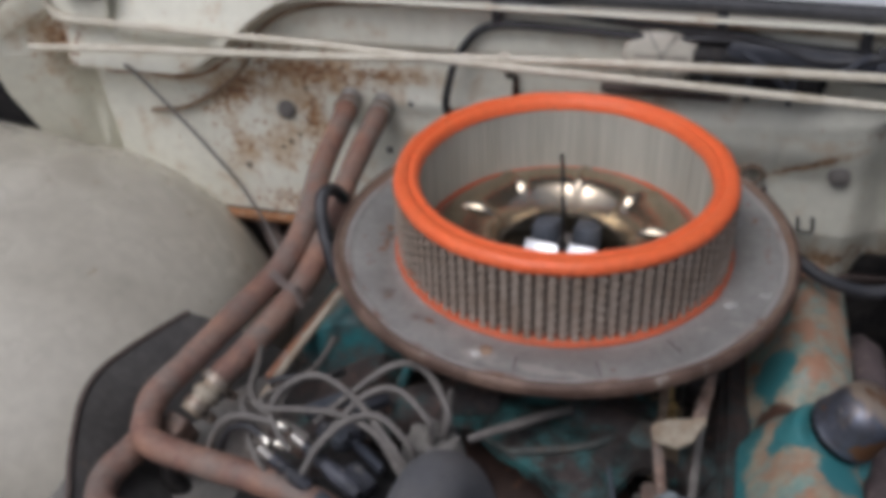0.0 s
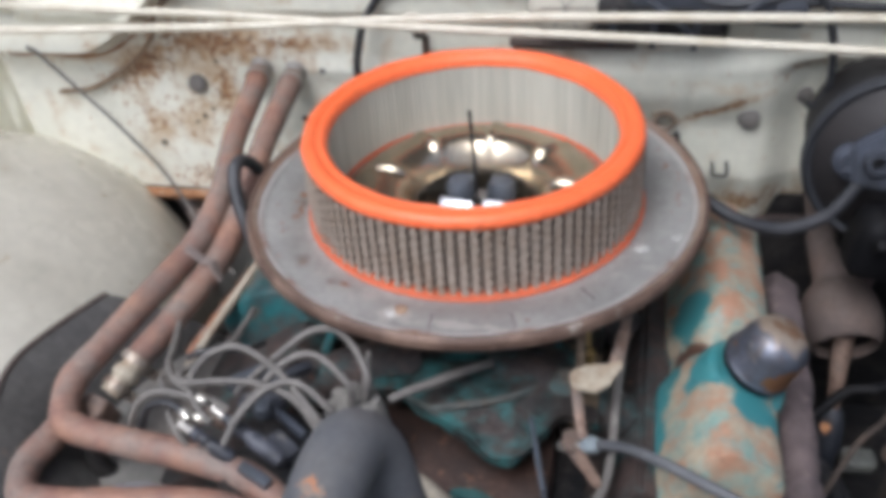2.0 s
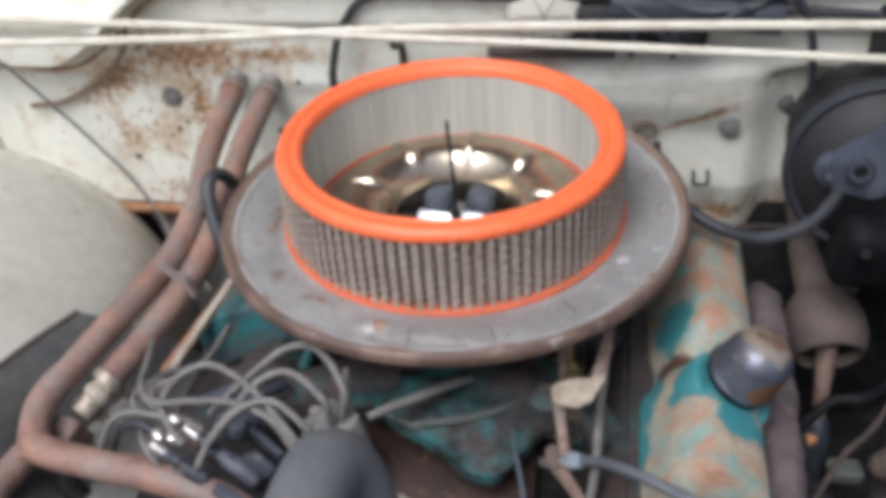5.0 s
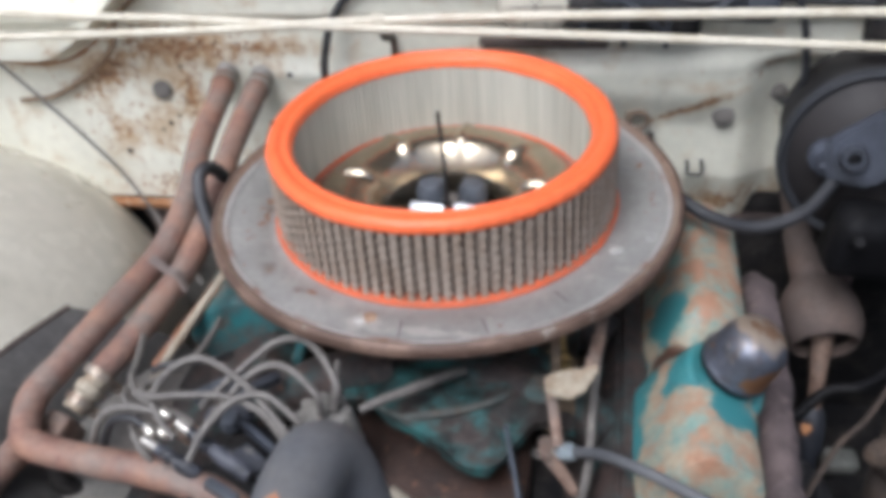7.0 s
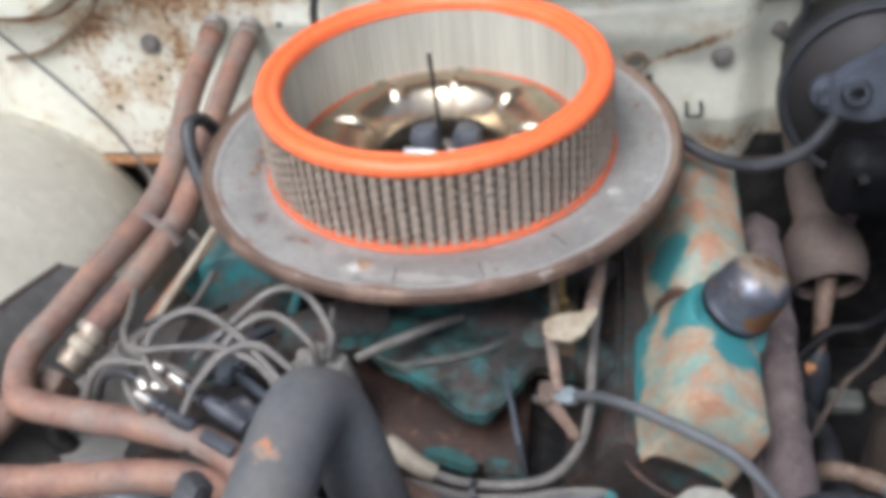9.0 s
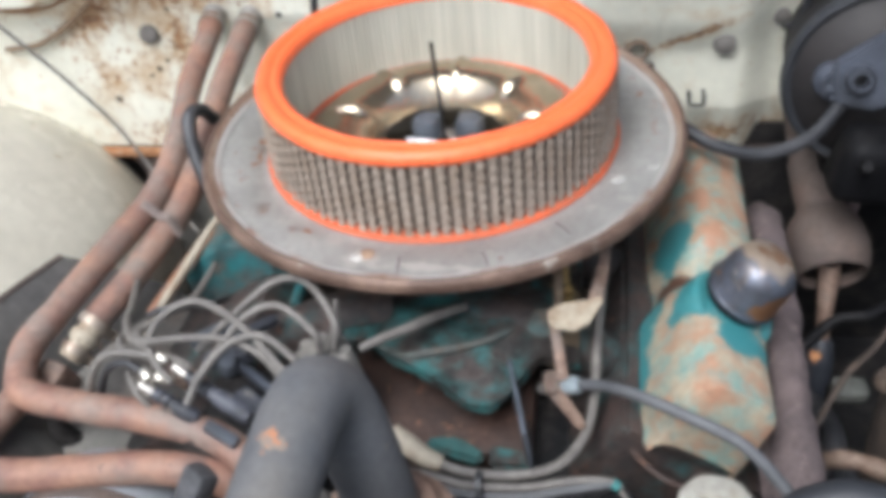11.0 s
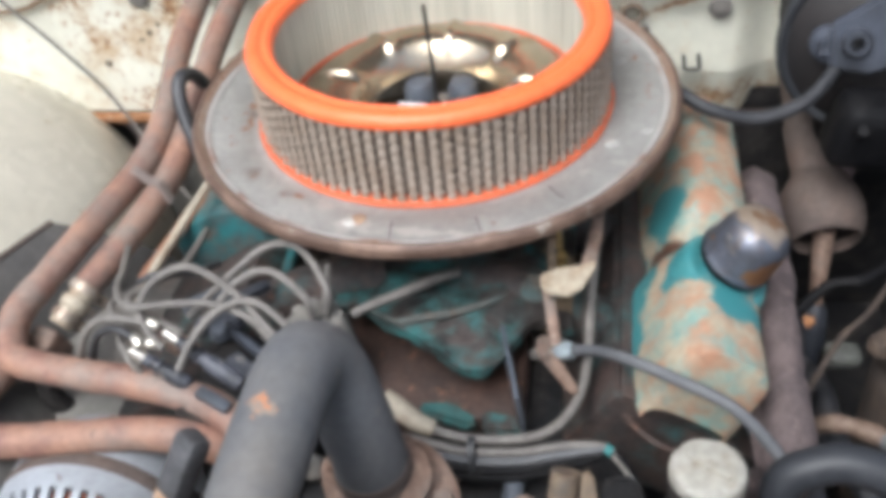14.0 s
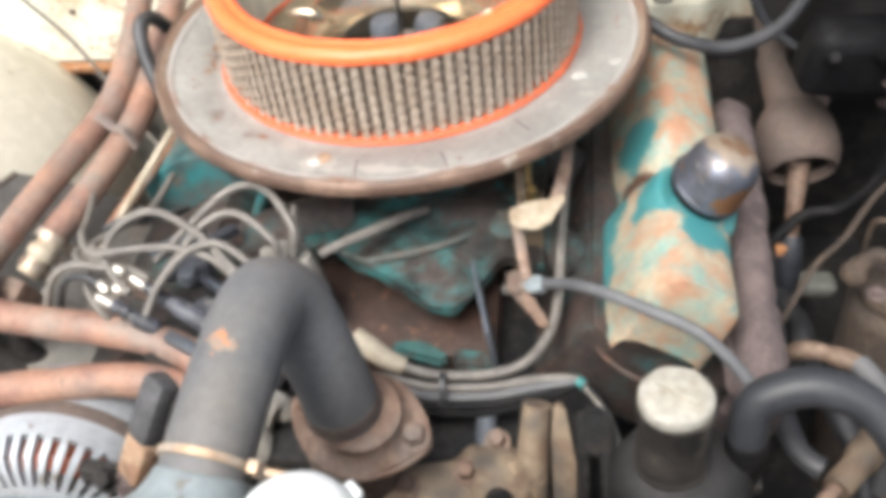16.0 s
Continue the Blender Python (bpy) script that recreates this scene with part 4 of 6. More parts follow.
part("shell", lathe([(0, 0.0445), (0.009, 0.0440), (0.0155, 0.0424), (0.0205, 0.0396), (0.0242, 0.0360), (0.0266, 0.0316), (0.0279, 0.0262), (0.0286, 0.0190), (0.0290, 0.010), (0.0303, 0.006), (0.0308, 0.002), (0.0298, 0.0), (0, 0.0)], 48, cm), M_CHROME, cap)
part("rolled_edge", lathe([(0.0300, 0.0052), (0.0312, 0.0040), (0.0312, 0.0018), (0.0298, 0.0006)], 48, cm, closed=True), M_MASTER, cap, "grey worn rolled edge")
part("neck", lathe([(0, 0.0), (0.018, 0.0), (0.018, -0.035), (0, -0.035)], 32, cm), M_REDRUST, cap)
part("dark_seal", lathe([(0.020, -0.0005), (0.0285, -0.0005), (0.0290, -0.003), (0.0285, -0.005), (0.020, -0.005)], 48, cm, closed=True), M_DEEP, cap, "black rubber seal under the cap")

part("collar", uneven(lathe([(0.0240, -0.012), (0.0300, -0.0105), (0.0335, -0.0100), (0.0365, -0.0115), (0.0385, -0.016), (0.0400, -0.030), (0.024, -0.030)], 48, pose(0.0, -0.004, 0.0) @ cm, closed=True), 0.0012, 60), M_BOSS, cap, "raised teal filler collar below the cap")

# exhaust side rail beside the right cover
rail = single("exhaust_manifold", uneven(tube([(0.286, 0.115, 0.770), (0.284, 0.085, 0.798), (0.282, 0.05, 0.820), (0.281, 0.02, 0.827), (0.279, -0.08, 0.828), (0.276, -0.17, 0.827), (0.274, -0.235, 0.825), (0.273, -0.256, 0.812), (0.268, -0.250, 0.77), (0.258, -0.215, 0.68)], lambda t: 0.0165 + 0.0035 * smoothstep(0.45, 0.85, t), 20, 14), 0.0030, 55, 4.0), M_RUSTIRON, "rusted grey-brown exhaust manifold", "manifold")
part("mount_flange", slab((0.03, 0.34, 0.014), pose(0.262, -0.09, 0.812, 0, 31, 1), 0.004), M_RUSTIRON, rail)
part("orange_bolt", hex_bolt((0.300, -0.13, 0.828), (0.8, -0.2, 0.5), 0.0035, 0.006), M_LIP, rail, "rust-orange bolt")

# ---- heater hoses ----
hose = single("heater_hose", tube([(-0.2765, 0.2160, 0.9549), (-0.2724, 0.1900, 0.9512), (-0.2699, 0.1100, 0.9355), (-0.2593, 0.0330, 0.9187), (-0.2645, -0.0270, 0.9017), (-0.2870, -0.1110, 0.8930), (-0.3030, -0.1600, 0.8850), (-0.3150, -0.1940, 0.8780), (-0.3120, -0.2200, 0.8710), (-0.2970, -0.2380, 0.8680), (-0.2420, -0.2490, 0.8680), (-0.1900, -0.2560, 0.8680), (-0.1350, -0.2700, 0.8650), (-0.1050, -0.2880, 0.8550), (-0.0850, -0.3150, 0.8300)], 0.0124, 18, 8, wobble=0.06), M_HOSE, "reddish brown rubber heater hose from the firewall", "hose", "heater hoses")
hose2 = single("heater_hose", tube([(-0.2367, 0.2160, 0.9517), (-0.2368, 0.1950, 0.9474), (-0.2390, 0.1240, 0.9324), (-0.2383, 0.0670, 0.9189), (-0.2392, -0.0250, 0.8944), (-0.2606, -0.1110, 0.8780), (-0.2770, -0.1580, 0.8700)], 0.0124, 18, 8, wobble=0.06), M_HOSE, "reddish brown rubber heater hose ending at a clamp", "hose", "heater hoses")
hose3 = single("heater_hose", tube([(-0.318, -0.198, 0.845), (-0.325, -0.230, 0.846), (-0.332, -0.263, 0.845), (-0.318, -0.293, 0.845), (-0.286, -0.296, 0.845), (-0.236, -0.292, 0.848), (-0.186, -0.287, 0.850), (-0.140, -0.289, 0.848), (-0.115, -0.297, 0.838), (-0.10, -0.322, 0.815)], 0.0130, 18, 8, wobble=0.05), M_HOSE, "reddish brown heater hose over the alternator", "hose", "heater hoses")
part("clamp", lathe([(0.0131, 0.0), (0.0146, 0.0), (0.0146, 0.009), (0.0131, 0.009)], 24, toward((-0.318, -0.198, 0.845), (-0.322, -0.222, 0.846)), closed=True), M_STEEL, hose3, "worn steel hose clamp")
for h, a, b in ((hose, (-0.2765, FW - 0.004, 0.9559), (-0.2724, 0.1900, 0.9512)), (hose2, (-0.2367, FW - 0.004, 0.9527), (-0.2368, 0.1950, 0.9474))):
    m = toward(a, b)
    part("pipe_stub", lathe([(0, -0.004), (0.0128, -0.004), (0.0128, 0.001), (0.0100, 0.003), (0.0108, 0.008), (0.0105, 0.02), (0, 0.02)], 20, m), M_STEEL, h, "grey steel heater pipe")
    part("clamp", lathe([(0.0125, 0.016), (0.0136, 0.016), (0.0136, 0.022), (0.0125, 0.022)], 24, m, closed=True), M_STEEL, h, "worn wire hose clamp")
strap = thing("hose_strap", (-0.255, -0.04, 0.895), "grey plastic strap round two heater hoses", "hose strap")
STRAP = [(-0.2729, -0.0450, 0.9007), (-0.2643, -0.0488, 0.9097), (-0.2557, -0.0526, 0.9067), (-0.2471, -0.0564, 0.9027), (-0.2385, -0.0602, 0.9037), (-0.2299, -0.0640, 0.8887)]
for k, dy in enumerate((0.003, 0.0, -0.003)):
    part("band", tube([(x, y + dy, z) for x, y, z in STRAP], 0.0020, 8, 6), M_STRAP, strap)

# valve and double clamp at the second hose's end
valve = thing("heater_valve", (-0.29, -0.185, 0.845), "pale heater valve fitting with steel hose clamps", "valve")
vm = toward((-0.274, -0.158, 0.872), (-0.296, -0.200, 0.853))
part("spigot", lathe([(0, 0), (0.0105, 0), (0.0100, 0.012), (0.0120, 0.014), (0.0120, 0.021), (0.0095, 0.023), (0.0095, 0.038), (0, 0.038)], 24, vm), M_TANPLATE, valve, "cream plastic spigot")
for z, r, m_, note in ((0.000, 0.0142, M_OLDCLAMP, "rust-tinted worm clamp"), (0.026, 0.0118, M_OLDCLAMP, "rust-tinted hose clamp")):
    clamp = part("clamp", lathe([(0.0110, z), (r, z), (r, z + 0.007), (0.0110, z + 0.007)], 24, vm, closed=True), m_, valve, note)
    part("screw", join(slab((0.010, 0.010, 0.009), vm @ pose(-0.004, -r - 0.003, z + 0.0035), 0.002), lathe([(0, 0.016), (0.0042, 0.016), (0.0042, 0), (0, 0)], 6, vm @ pose(-0.004, -r - 0.003, z + 0.0035, 0, 90, 0))), m_, clamp)
part("body", slab((0.026, 0.03, 0.03), pose(-0.298, -0.206, 0.846, 20, 0, -20), 0.006), M_ALLOYRUST, valve, "rust-stained valve body")
part("base_stalk", tube([(-0.302, -0.214, 0.835), (-0.30, -0.22, 0.80), (-0.27, -0.21, 0.76)], 0.009, 10), M_OILY, valve)

# ---- radiator hose, thermostat housing ----
rad_hose = single("radiator_hose", tube([(-0.041, -0.490, 0.958), (-0.032, -0.447, 0.987), (-0.028, -0.424, 0.998), (-0.024, -0.397, 1.006), (-0.022, -0.372, 1.009), (-0.019, -0.350, 1.004), (-0.012, -0.339, 0.984), (-0.003, -0.343, 0.95), (0.003, -0.346, 0.918), (0.004, -0.345, 0.898)], 0.0228, 28, 10), M_HOSETOP, "thick grey-black upper radiator hose", "hose")
m = toward((-0.0312, -0.4440, 0.9886), (-0.0372, -0.4860, 0.9730))
part("clamp", join(join(lathe([(0.0229, 0), (0.0243, 0.0003), (0.0243, 0.0042), (0.0229, 0.0045)], 40, m @ Matrix.Diagonal((1.03, 1.05, 1, 1)), closed=True), slab((0.006, 0.016, 0.007), m @ pose(0.027, 0.001, 0.002), 0.0015)), tube([m @ Vector((0.027, -0.002, 0.002)), m @ Vector((0.043, -0.005, 0.002))], 0.0028, 8)), M_CLAMP, rad_hose, "rusty gold wire hose clamp")
part("rear_clamp", lathe([(0.0229, 0), (0.0243, 0), (0.0243, 0.008), (0.0229, 0.008)], 40, toward((0.004, -0.3455, 0.9015), (0.001, -0.346, 0.93)), closed=True), M_BROWNCAN, rad_hose, "grey-brown hose clamp")

therm = thing("thermostat_housing", (0.0, -0.345, 0.83), "rusted thermostat housing with two bolts", "thermostat housing")
tm = pose(0.011, -0.342, 0.874, 10, 8, -12)
outline = [(0.047 * math.cos(a), 0.037 * math.sin(a) * (1.0 - 0.42 * abs(math.cos(a)) ** 3)) for a in [2 * math.pi * k / 28 for k in range(28)]]
flange_plate = part("flange", prism(outline, 0.011, tm @ pose(0, 0, 0.001), 0.003), M_ALLOYRUST, therm)
part("neck", lathe([(0.036, 0.011), (0.031, 0.014), (0.0275, 0.018), (0.0262, 0.022), (0.0262, 0.026), (0, 0.026)], 40, tm), M_ALLOYRUST, therm)
for x in (-0.035, 0.035):
    part("bolt", hex_bolt(tm @ Vector((x, 0, 0.012)), tm.to_3x3() @ UP, 0.0075, 0.008), M_ALLOYRUST, flange_plate, "rusted hex bolt")
part("outlet_base", tube([(0.003, -0.342, 0.875), (0.002, -0.338, 0.835), (0.0, -0.325, 0.79)], 0.031, 24), M_ALLOYRUST, therm)

pump = thing("water_pump", (0.06, -0.36, 0.70), "tan stained cast water pump and front cover", "water pump")
part("casting", tube([(-0.07, -0.355, 0.785), (0.0, -0.358, 0.792), (0.04, -0.348, 0.797), (0.075, -0.335, 0.801), (0.100, -0.332, 0.796), (0.110, -0.335, 0.775)], lambda t: 0.024 + 0.004 * math.sin(11 * t), 24, 12, wobble=0.25), M_TAN, pump)
part("ledge", uneven(slab((0.10, 0.030, 0.012), pose(0.055, -0.345, 0.818, 14, 6, 12), 0.004), 0.0015, 70), M_TAN, pump, "stained machined ledge")
part("snout", lathe([(0, 0), (0.04, 0), (0.045, 0.01), (0.045, 0.05), (0.03, 0.06), (0, 0.06)], 32, toward((0.02, -0.36, 0.72), (0.02, -0.44, 0.72))), M_ALLOYRUST, pump)
for x, y, z in ((0.092, -0.312, 0.822), (0.074, -0.340, 0.826), (0.035, -0.352, 0.826)):
    part("bolt", hex_bolt((x, y, z), (0, -0.3, 1), 0.0062, 0.009), M_ALLOYRUST, pump, "rusty bolt")
part("side_casting", uneven(tube([(-0.082, -0.322, 0.80), (-0.078, -0.300, 0.822), (-0.068, -0.292, 0.832), (-0.060, -0.285, 0.815)], 0.0095, 12, 8, wobble=0.3), 0.003, 90), M_SHELF, pump, "rough grey side casting")
part("sender", tube([(0.084, -0.284, 0.826), (0.083, -0.294, 0.815), (0.081, -0.308, 0.80)], 0.0075, 12), M_BLUEGREY, pump, "blue-grey sender tube")
part("boss", lathe([(0, 0.02), (0.015, 0.02), (0.019, 0.016), (0.019, 0), (0, 0)], 24, toward((0.094, -0.344, 0.806), (0.096, -0.38, 0.83)) @ Matrix.Diagonal((0.6, 0.6, 0.8, 1))), M_OILY, pump, "black oily plug")
bracket = thing("pump_bracket", (0.12, -0.33, 0.76), "tan stained tubular accessory bracket", "bracket")
part("arm", tube([(0.120, -0.302, 0.852), (0.118, -0.312, 0.838), (0.116, -0.328, 0.812), (0.114, -0.342, 0.785), (0.113, -0.345, 0.755)], lambda t: 0.0098 + 0.0022 * smoothstep(0.2, 0.6, t), 14, 6), M_TAN, bracket)
part("side_plate", prism([(-0.003, -0.045), (0.012, -0.045), (0.012, 0.0), (0.004, 0.044), (-0.003, 0.046), (-0.005, 0.02)], 0.006, pose(0.134, -0.322, 0.812, 58, 0, 0), 0.002), M_TAN, bracket, "grey flat side plate")
part("foot", slab((0.06, 0.03, 0.02), pose(0.12, -0.345, 0.755), 0.004), M_OILY, bracket)
support = thing("black_bracket", (0.155, -0.33, 0.74), "black slotted belt tension bracket", "bracket")
part("plate", prism([(-0.013, -0.055), (-0.0042, -0.055), (-0.0042, 0.010), (-0.0020, 0.014), (0.0020, 0.014), (0.0042, 0.010), (0.0042, -0.055), (0.013, -0.055), (0.013, 0.038), (0.008, 0.046), (-0.008, 0.046), (-0.013, 0.038)], 0.007, pose(0.158, -0.318, 0.802, 58, 0, 2), 0.003), M_OILY, support)
# added black plate paints the shade seen through the slot
part("slot_shade", slab((0.022, 0.004, 0.085), pose(0.158, -0.305, 0.788, -32, 0, 2), 0.002), M_DEEP, support)

# ---- distributor and plug leads ----
dist = thing("distributor", (-0.062, -0.214, 0.79), "grey dusty distributor cap with plug leads", "distributor")
DX, DY = -0.066, -0.211
part("body", lathe([(0, 0.79), (0.026, 0.79), (0.028, 0.845), (0.030, 0.85), (0.030, 0.858), (0, 0.858)], 32, pose(DX, DY, 0)), M_OILY, dist)
part("cap", lathe([(0, 0.897), (0.012, 0.897), (0.020, 0.894), (0.0245, 0.886), (0.0265, 0.870), (0.029, 0.857), (0, 0.857)], 32, pose(DX, DY, 0)), M_DISTCAP, dist, "dusty beige-grey moulded cap")
for k in range(8):
    a = 2 * math.pi * k / 8 + 0.25
    part("tower", lathe([(0, 0.009), (0.0046, 0.009), (0.0056, 0.006), (0.0062, 0), (0, 0)], 12, pose(DX + 0.0165 * math.cos(a), DY + 0.0165 * math.sin(a), 0.889)), M_DISTCAP, dist)
part("tower", lathe([(0, 0.010), (0.0055, 0.010), (0.0065, 0), (0, 0)], 14, pose(DX, DY, 0.892)), M_DISTCAP, dist)

LEADS = (
    ((0, -0.062, -0.208, 0.905), (-0.060, -0.200, 0.925), (-0.085, -0.172, 0.937), (-0.112, -0.168, 0.934), (-0.140, -0.190, 0.920), (-0.165, -0.215, 0.905)),
    ((0, -0.070, -0.216, 0.905), (-0.072, -0.213, 0.925), (-0.100, -0.197, 0.936), (-0.125, -0.202, 0.930), (-0.145, -0.228, 0.915), (-0.158, -0.246, 0.903)),
    ((0, -0.078, -0.232, 0.905), (-0.082, -0.233, 0.918), (-0.108, -0.222, 0.930), (-0.132, -0.228, 0.926), (-0.150, -0.246, 0.912), (-0.158, -0.262, 0.899)),
    ((0, -0.082, -0.244, 0.902), (-0.095, -0.236, 0.917), (-0.130, -0.208, 0.929), (-0.165, -0.190, 0.932), (-0.188, -0.198, 0.928), (-0.197, -0.220, 0.920), (-0.185, -0.238, 0.912), (-0.172, -0.248, 0.906)),
    ((0, -0.086, -0.245, 0.898), (-0.110, -0.228, 0.918), (-0.140, -0.222, 0.926), (-0.170, -0.224, 0.927), (-0.196, -0.226, 0.925), (-0.206, -0.214, 0.922), (-0.198, -0.190, 0.915), (-0.19, -0.15, 0.900), (-0.19, -0.10, 0.892)),
)
for k, (head, *rest) in enumerate(LEADS):
    single("plug_lead", tube([(x + 0.006, y - 0.005, z - 0.002) for x, y, z in (head[1:], *rest)], 0.0029, 10, 8), M_WIRE, "grey rubber spark plug lead arching over the engine", "plug lead", "plug leads")
single("plug_lead", tube([(-0.038, -0.208, 0.899), (-0.024, -0.199, 0.901), (-0.008, -0.187, 0.900), (0.010, -0.173, 0.899), (0.022, -0.162, 0.896), (0.032, -0.148, 0.888)], lambda t: 0.0033 + 0.0006 * math.sin(3 * t), 10, 8), M_WIRE, "grey rubber lead running under the air cleaner", "plug lead", "plug leads")
single("plug_lead", tube([(-0.1840, -0.2353, 0.9120), (-0.2035, -0.2352, 0.9150), (-0.2176, -0.2362, 0.9140), (-0.2298, -0.2367, 0.9050), (-0.2387, -0.2392, 0.8900), (-0.2517, -0.2369, 0.8600)], 0.0030, 10, 8), M_WIRE, "grey spark plug lead looping down behind the hose", "plug lead", "plug leads")
single("plug_lead", tube([(-0.1935, -0.2433, 0.9050), (-0.2046, -0.2397, 0.9080), (-0.2163, -0.2384, 0.9050), (-0.2265, -0.2375, 0.8950), (-0.2394, -0.2352, 0.8680)], 0.0028, 10, 8), M_BLACK, "black spark plug lead dropping behind the hose", "plug lead", "plug leads")
single("plug_lead", tube([(-0.060, -0.208, 0.898), (-0.057, -0.199, 0.914), (-0.0555, -0.188, 0.930)], lambda t: 0.0036 - 0.0018 * t, 10, 6), M_WIRE, "short grey lead end standing up from the cap", "plug lead", "plug leads")
single("plug_lead", tube([(-0.2421, -0.1327, 0.8930), (-0.2283, -0.1727, 0.9030), (-0.2185, -0.2025, 0.9120), (-0.2047, -0.2213, 0.9140), (-0.1883, -0.2290, 0.9110), (-0.1714, -0.2314, 0.9060), (-0.1595, -0.2341, 0.9000)], 0.0030, 10, 8), M_WIRE, "grey rubber spark plug lead dropping into a boot", "plug lead", "plug leads")
single("plug_lead", tube([(-0.2232, -0.1979, 0.9000), (-0.2243, -0.2078, 0.9020), (-0.2222, -0.2142, 0.9020), (-0.2131, -0.2236, 0.8990), (-0.1996, -0.2363, 0.9000), (-0.1894, -0.2448, 0.9020)], 0.0026, 10, 8), M_WIRE, "thin grey lead curling round the boots", "plug lead", "plug leads")
single("plug_lead", tube([(-0.2107, -0.2218, 0.8930), (-0.2089, -0.2363, 0.8930), (-0.2006, -0.2472, 0.8900), (-0.1947, -0.2531, 0.8860), (-0.1885, -0.2552, 0.8800)], 0.0026, 10, 8), M_WIRE, "thin grey lead hanging beside the boots", "plug lead", "plug leads")
single("plug_lead", tube([(-0.2158, -0.1774, 0.8960), (-0.2074, -0.1743, 0.9000), (-0.1955, -0.1703, 0.9000), (-0.1852, -0.1609, 0.8940), (-0.1747, -0.1482, 0.8850), (-0.1710, -0.1262, 0.8720)], 0.0028, 10, 8), M_BLACK, "black lead crossing below the grey leads", "plug lead", "plug leads")
BOOTS = (((-0.1601, -0.2413, 0.9000), (-0.1115, -0.2606, 0.8780)), ((-0.1821, -0.2547, 0.8950), (-0.1505, -0.2619, 0.8760)))
for a, b in BOOTS:
    boot = thing("lead_boot", b, "black rubber spark plug boot", "plug boot", "plug boots")
    m, length = toward(a, b), (Vector(b) - Vector(a)).length
    sleeve = part("sleeve", uneven(lathe([(0, 0), (0.0044, 0), (0.0046, 0.004), (0.0048, length * 0.42), (0.0060, length * 0.50), (0.0066, length * 0.58), (0.0062, length * 0.92), (0.0050, length), (0, length)], 16, m), 0.0008, 90), M_BOOT, boot)
    for k in (0.12, 0.3, 0.48):
        part("rib", lathe([(0.0050, 0), (0.0064, 0.0006), (0.0064, 0.0020), (0.0050, 0.0026)], 14, m @ pose(0, 0, length * k), closed=True), M_BOOT, sleeve)
    part("ridge", slab((0.004, 0.004, length * 0.5), m @ pose(0.001, -0.0056, length * 0.55), 0.0012), M_BLUEGREY, sleeve, "worn grey ridge")
    part("ferrule", lathe([(0, -0.012), (0.0034, -0.012), (0.0040, -0.008), (0.0040, 0.002), (0, 0.002)], 14, m), M_STEEL, boot, "bright metal lead ferrule")
for a, b in (((-0.2027, -0.2030, 0.9100), (-0.1979, -0.2005, 0.9100)), ((-0.1818, -0.2348, 0.9120), (-0.1742, -0.2366, 0.9090)), ((-0.1924, -0.2428, 0.9050), (-0.1856, -0.2486, 0.9020)), ((-0.1821, -0.2454, 0.9020), (-0.1681, -0.2458, 0.8990))):
    single("lead_ferrule", lathe([(0, 0), (0.0030, 0), (0.0038, 0.002), (0.0038, 0.70 * (Vector(b) - Vector(a)).length), (0.0030, (Vector(b) - Vector(a)).length), (0, (Vector(b) - Vector(a)).length)], 14, toward(a, b)), M_FERRULE, "bright metal ferrule on a plug lead", "ferrule", "lead ferrules")
for a, b, w, h, m_ in (((-0.166, -0.200, 0.872), (-0.128, -0.196, 0.880), 0.016, 0.012, M_BOOT), ((-0.190, -0.172, 0.862), (-0.150, -0.150, 0.872), 0.012, 0.010, M_BLUEGREY), ((-0.150, -0.180, 0.876), (-0.118, -0.158, 0.880), 0.009, 0.008, M_DARKBLUE)):
    single("wiring_clip", uneven(bar(a, b, w, h), 0.0012, 80), m_, "dark moulded wiring clip under the plug leads", "clip", "wiring clips")
single("rusty_bracket", uneven(bar((-0.196, -0.200, 0.862), (-0.168, -0.222, 0.872), 0.018, 0.006), 0.0015, 70), M_ALLOYRUST, "small rusty bracket between the plug boots", "bracket")
coil = thing("ignition_coil", (-0.13, -0.25, 0.80), "black bracket block below the plug boots", "coil bracket")
part("block", slab((0.10, 0.085, 0.05), pose(-0.112, -0.246, 0.832, 0, 22, -16), 0.008), M_OILY, coil)
part("terminal_block", uneven(slab((0.027, 0.017, 0.016), pose(-0.118, -0.243, 0.872, 0, 16, -34), 0.004), 0.0012, 90), M_BOOT, coil, "blue-grey moulded terminal")
part("ridge", slab((0.036, 0.0055, 0.010), pose(-0.116, -0.224, 0.880, 0, 12, -32), 0.002), M_MASTER, coil, "blue-grey moulded ridge")
part("knob", lathe([(0, 0.010), (0.006, 0.009), (0.009, 0.004), (0.009, 0), (0, 0)], 18, pose(-0.142, -0.210, 0.876, 10, 0, 0)), M_BLUEGREY, coil, "round blue-grey knob")
part("side_tab", slab((0.028, 0.009, 0.008), pose(-0.1276, -0.2764, 0.878, 0, 14, -22), 0.002), M_BLUEGREY, coil)

# ---- linkage, tag and lines at the front right of the manifold ----
tag = thing("linkage_bracket", (0.12, -0.17, 0.86), "tan folded steel throttle linkage bracket", "bracket")
part("plate", prism([(-0.018, 0.006), (-0.017, -0.008), (-0.011, -0.013), (0.002, -0.016), (0.012, -0.009), (0.022, 0.012), (0.021, 0.019), (0.010, 0.014), (-0.006, 0.012)], 0.003, pose(0.1155, -0.1735, 0.905, 4, -4, 0), 0.001), M_TANPLATE, tag, "pale tan folded plate")

part("arm", join(bar((0.131, -0.158, 0.904), (0.137, -0.125, 0.912), 0.010, 0.004), bar((0.137, -0.125, 0.912), (0.141, -0.09, 0.925), 0.008, 0.005)), M_ALLOYRUST, tag)
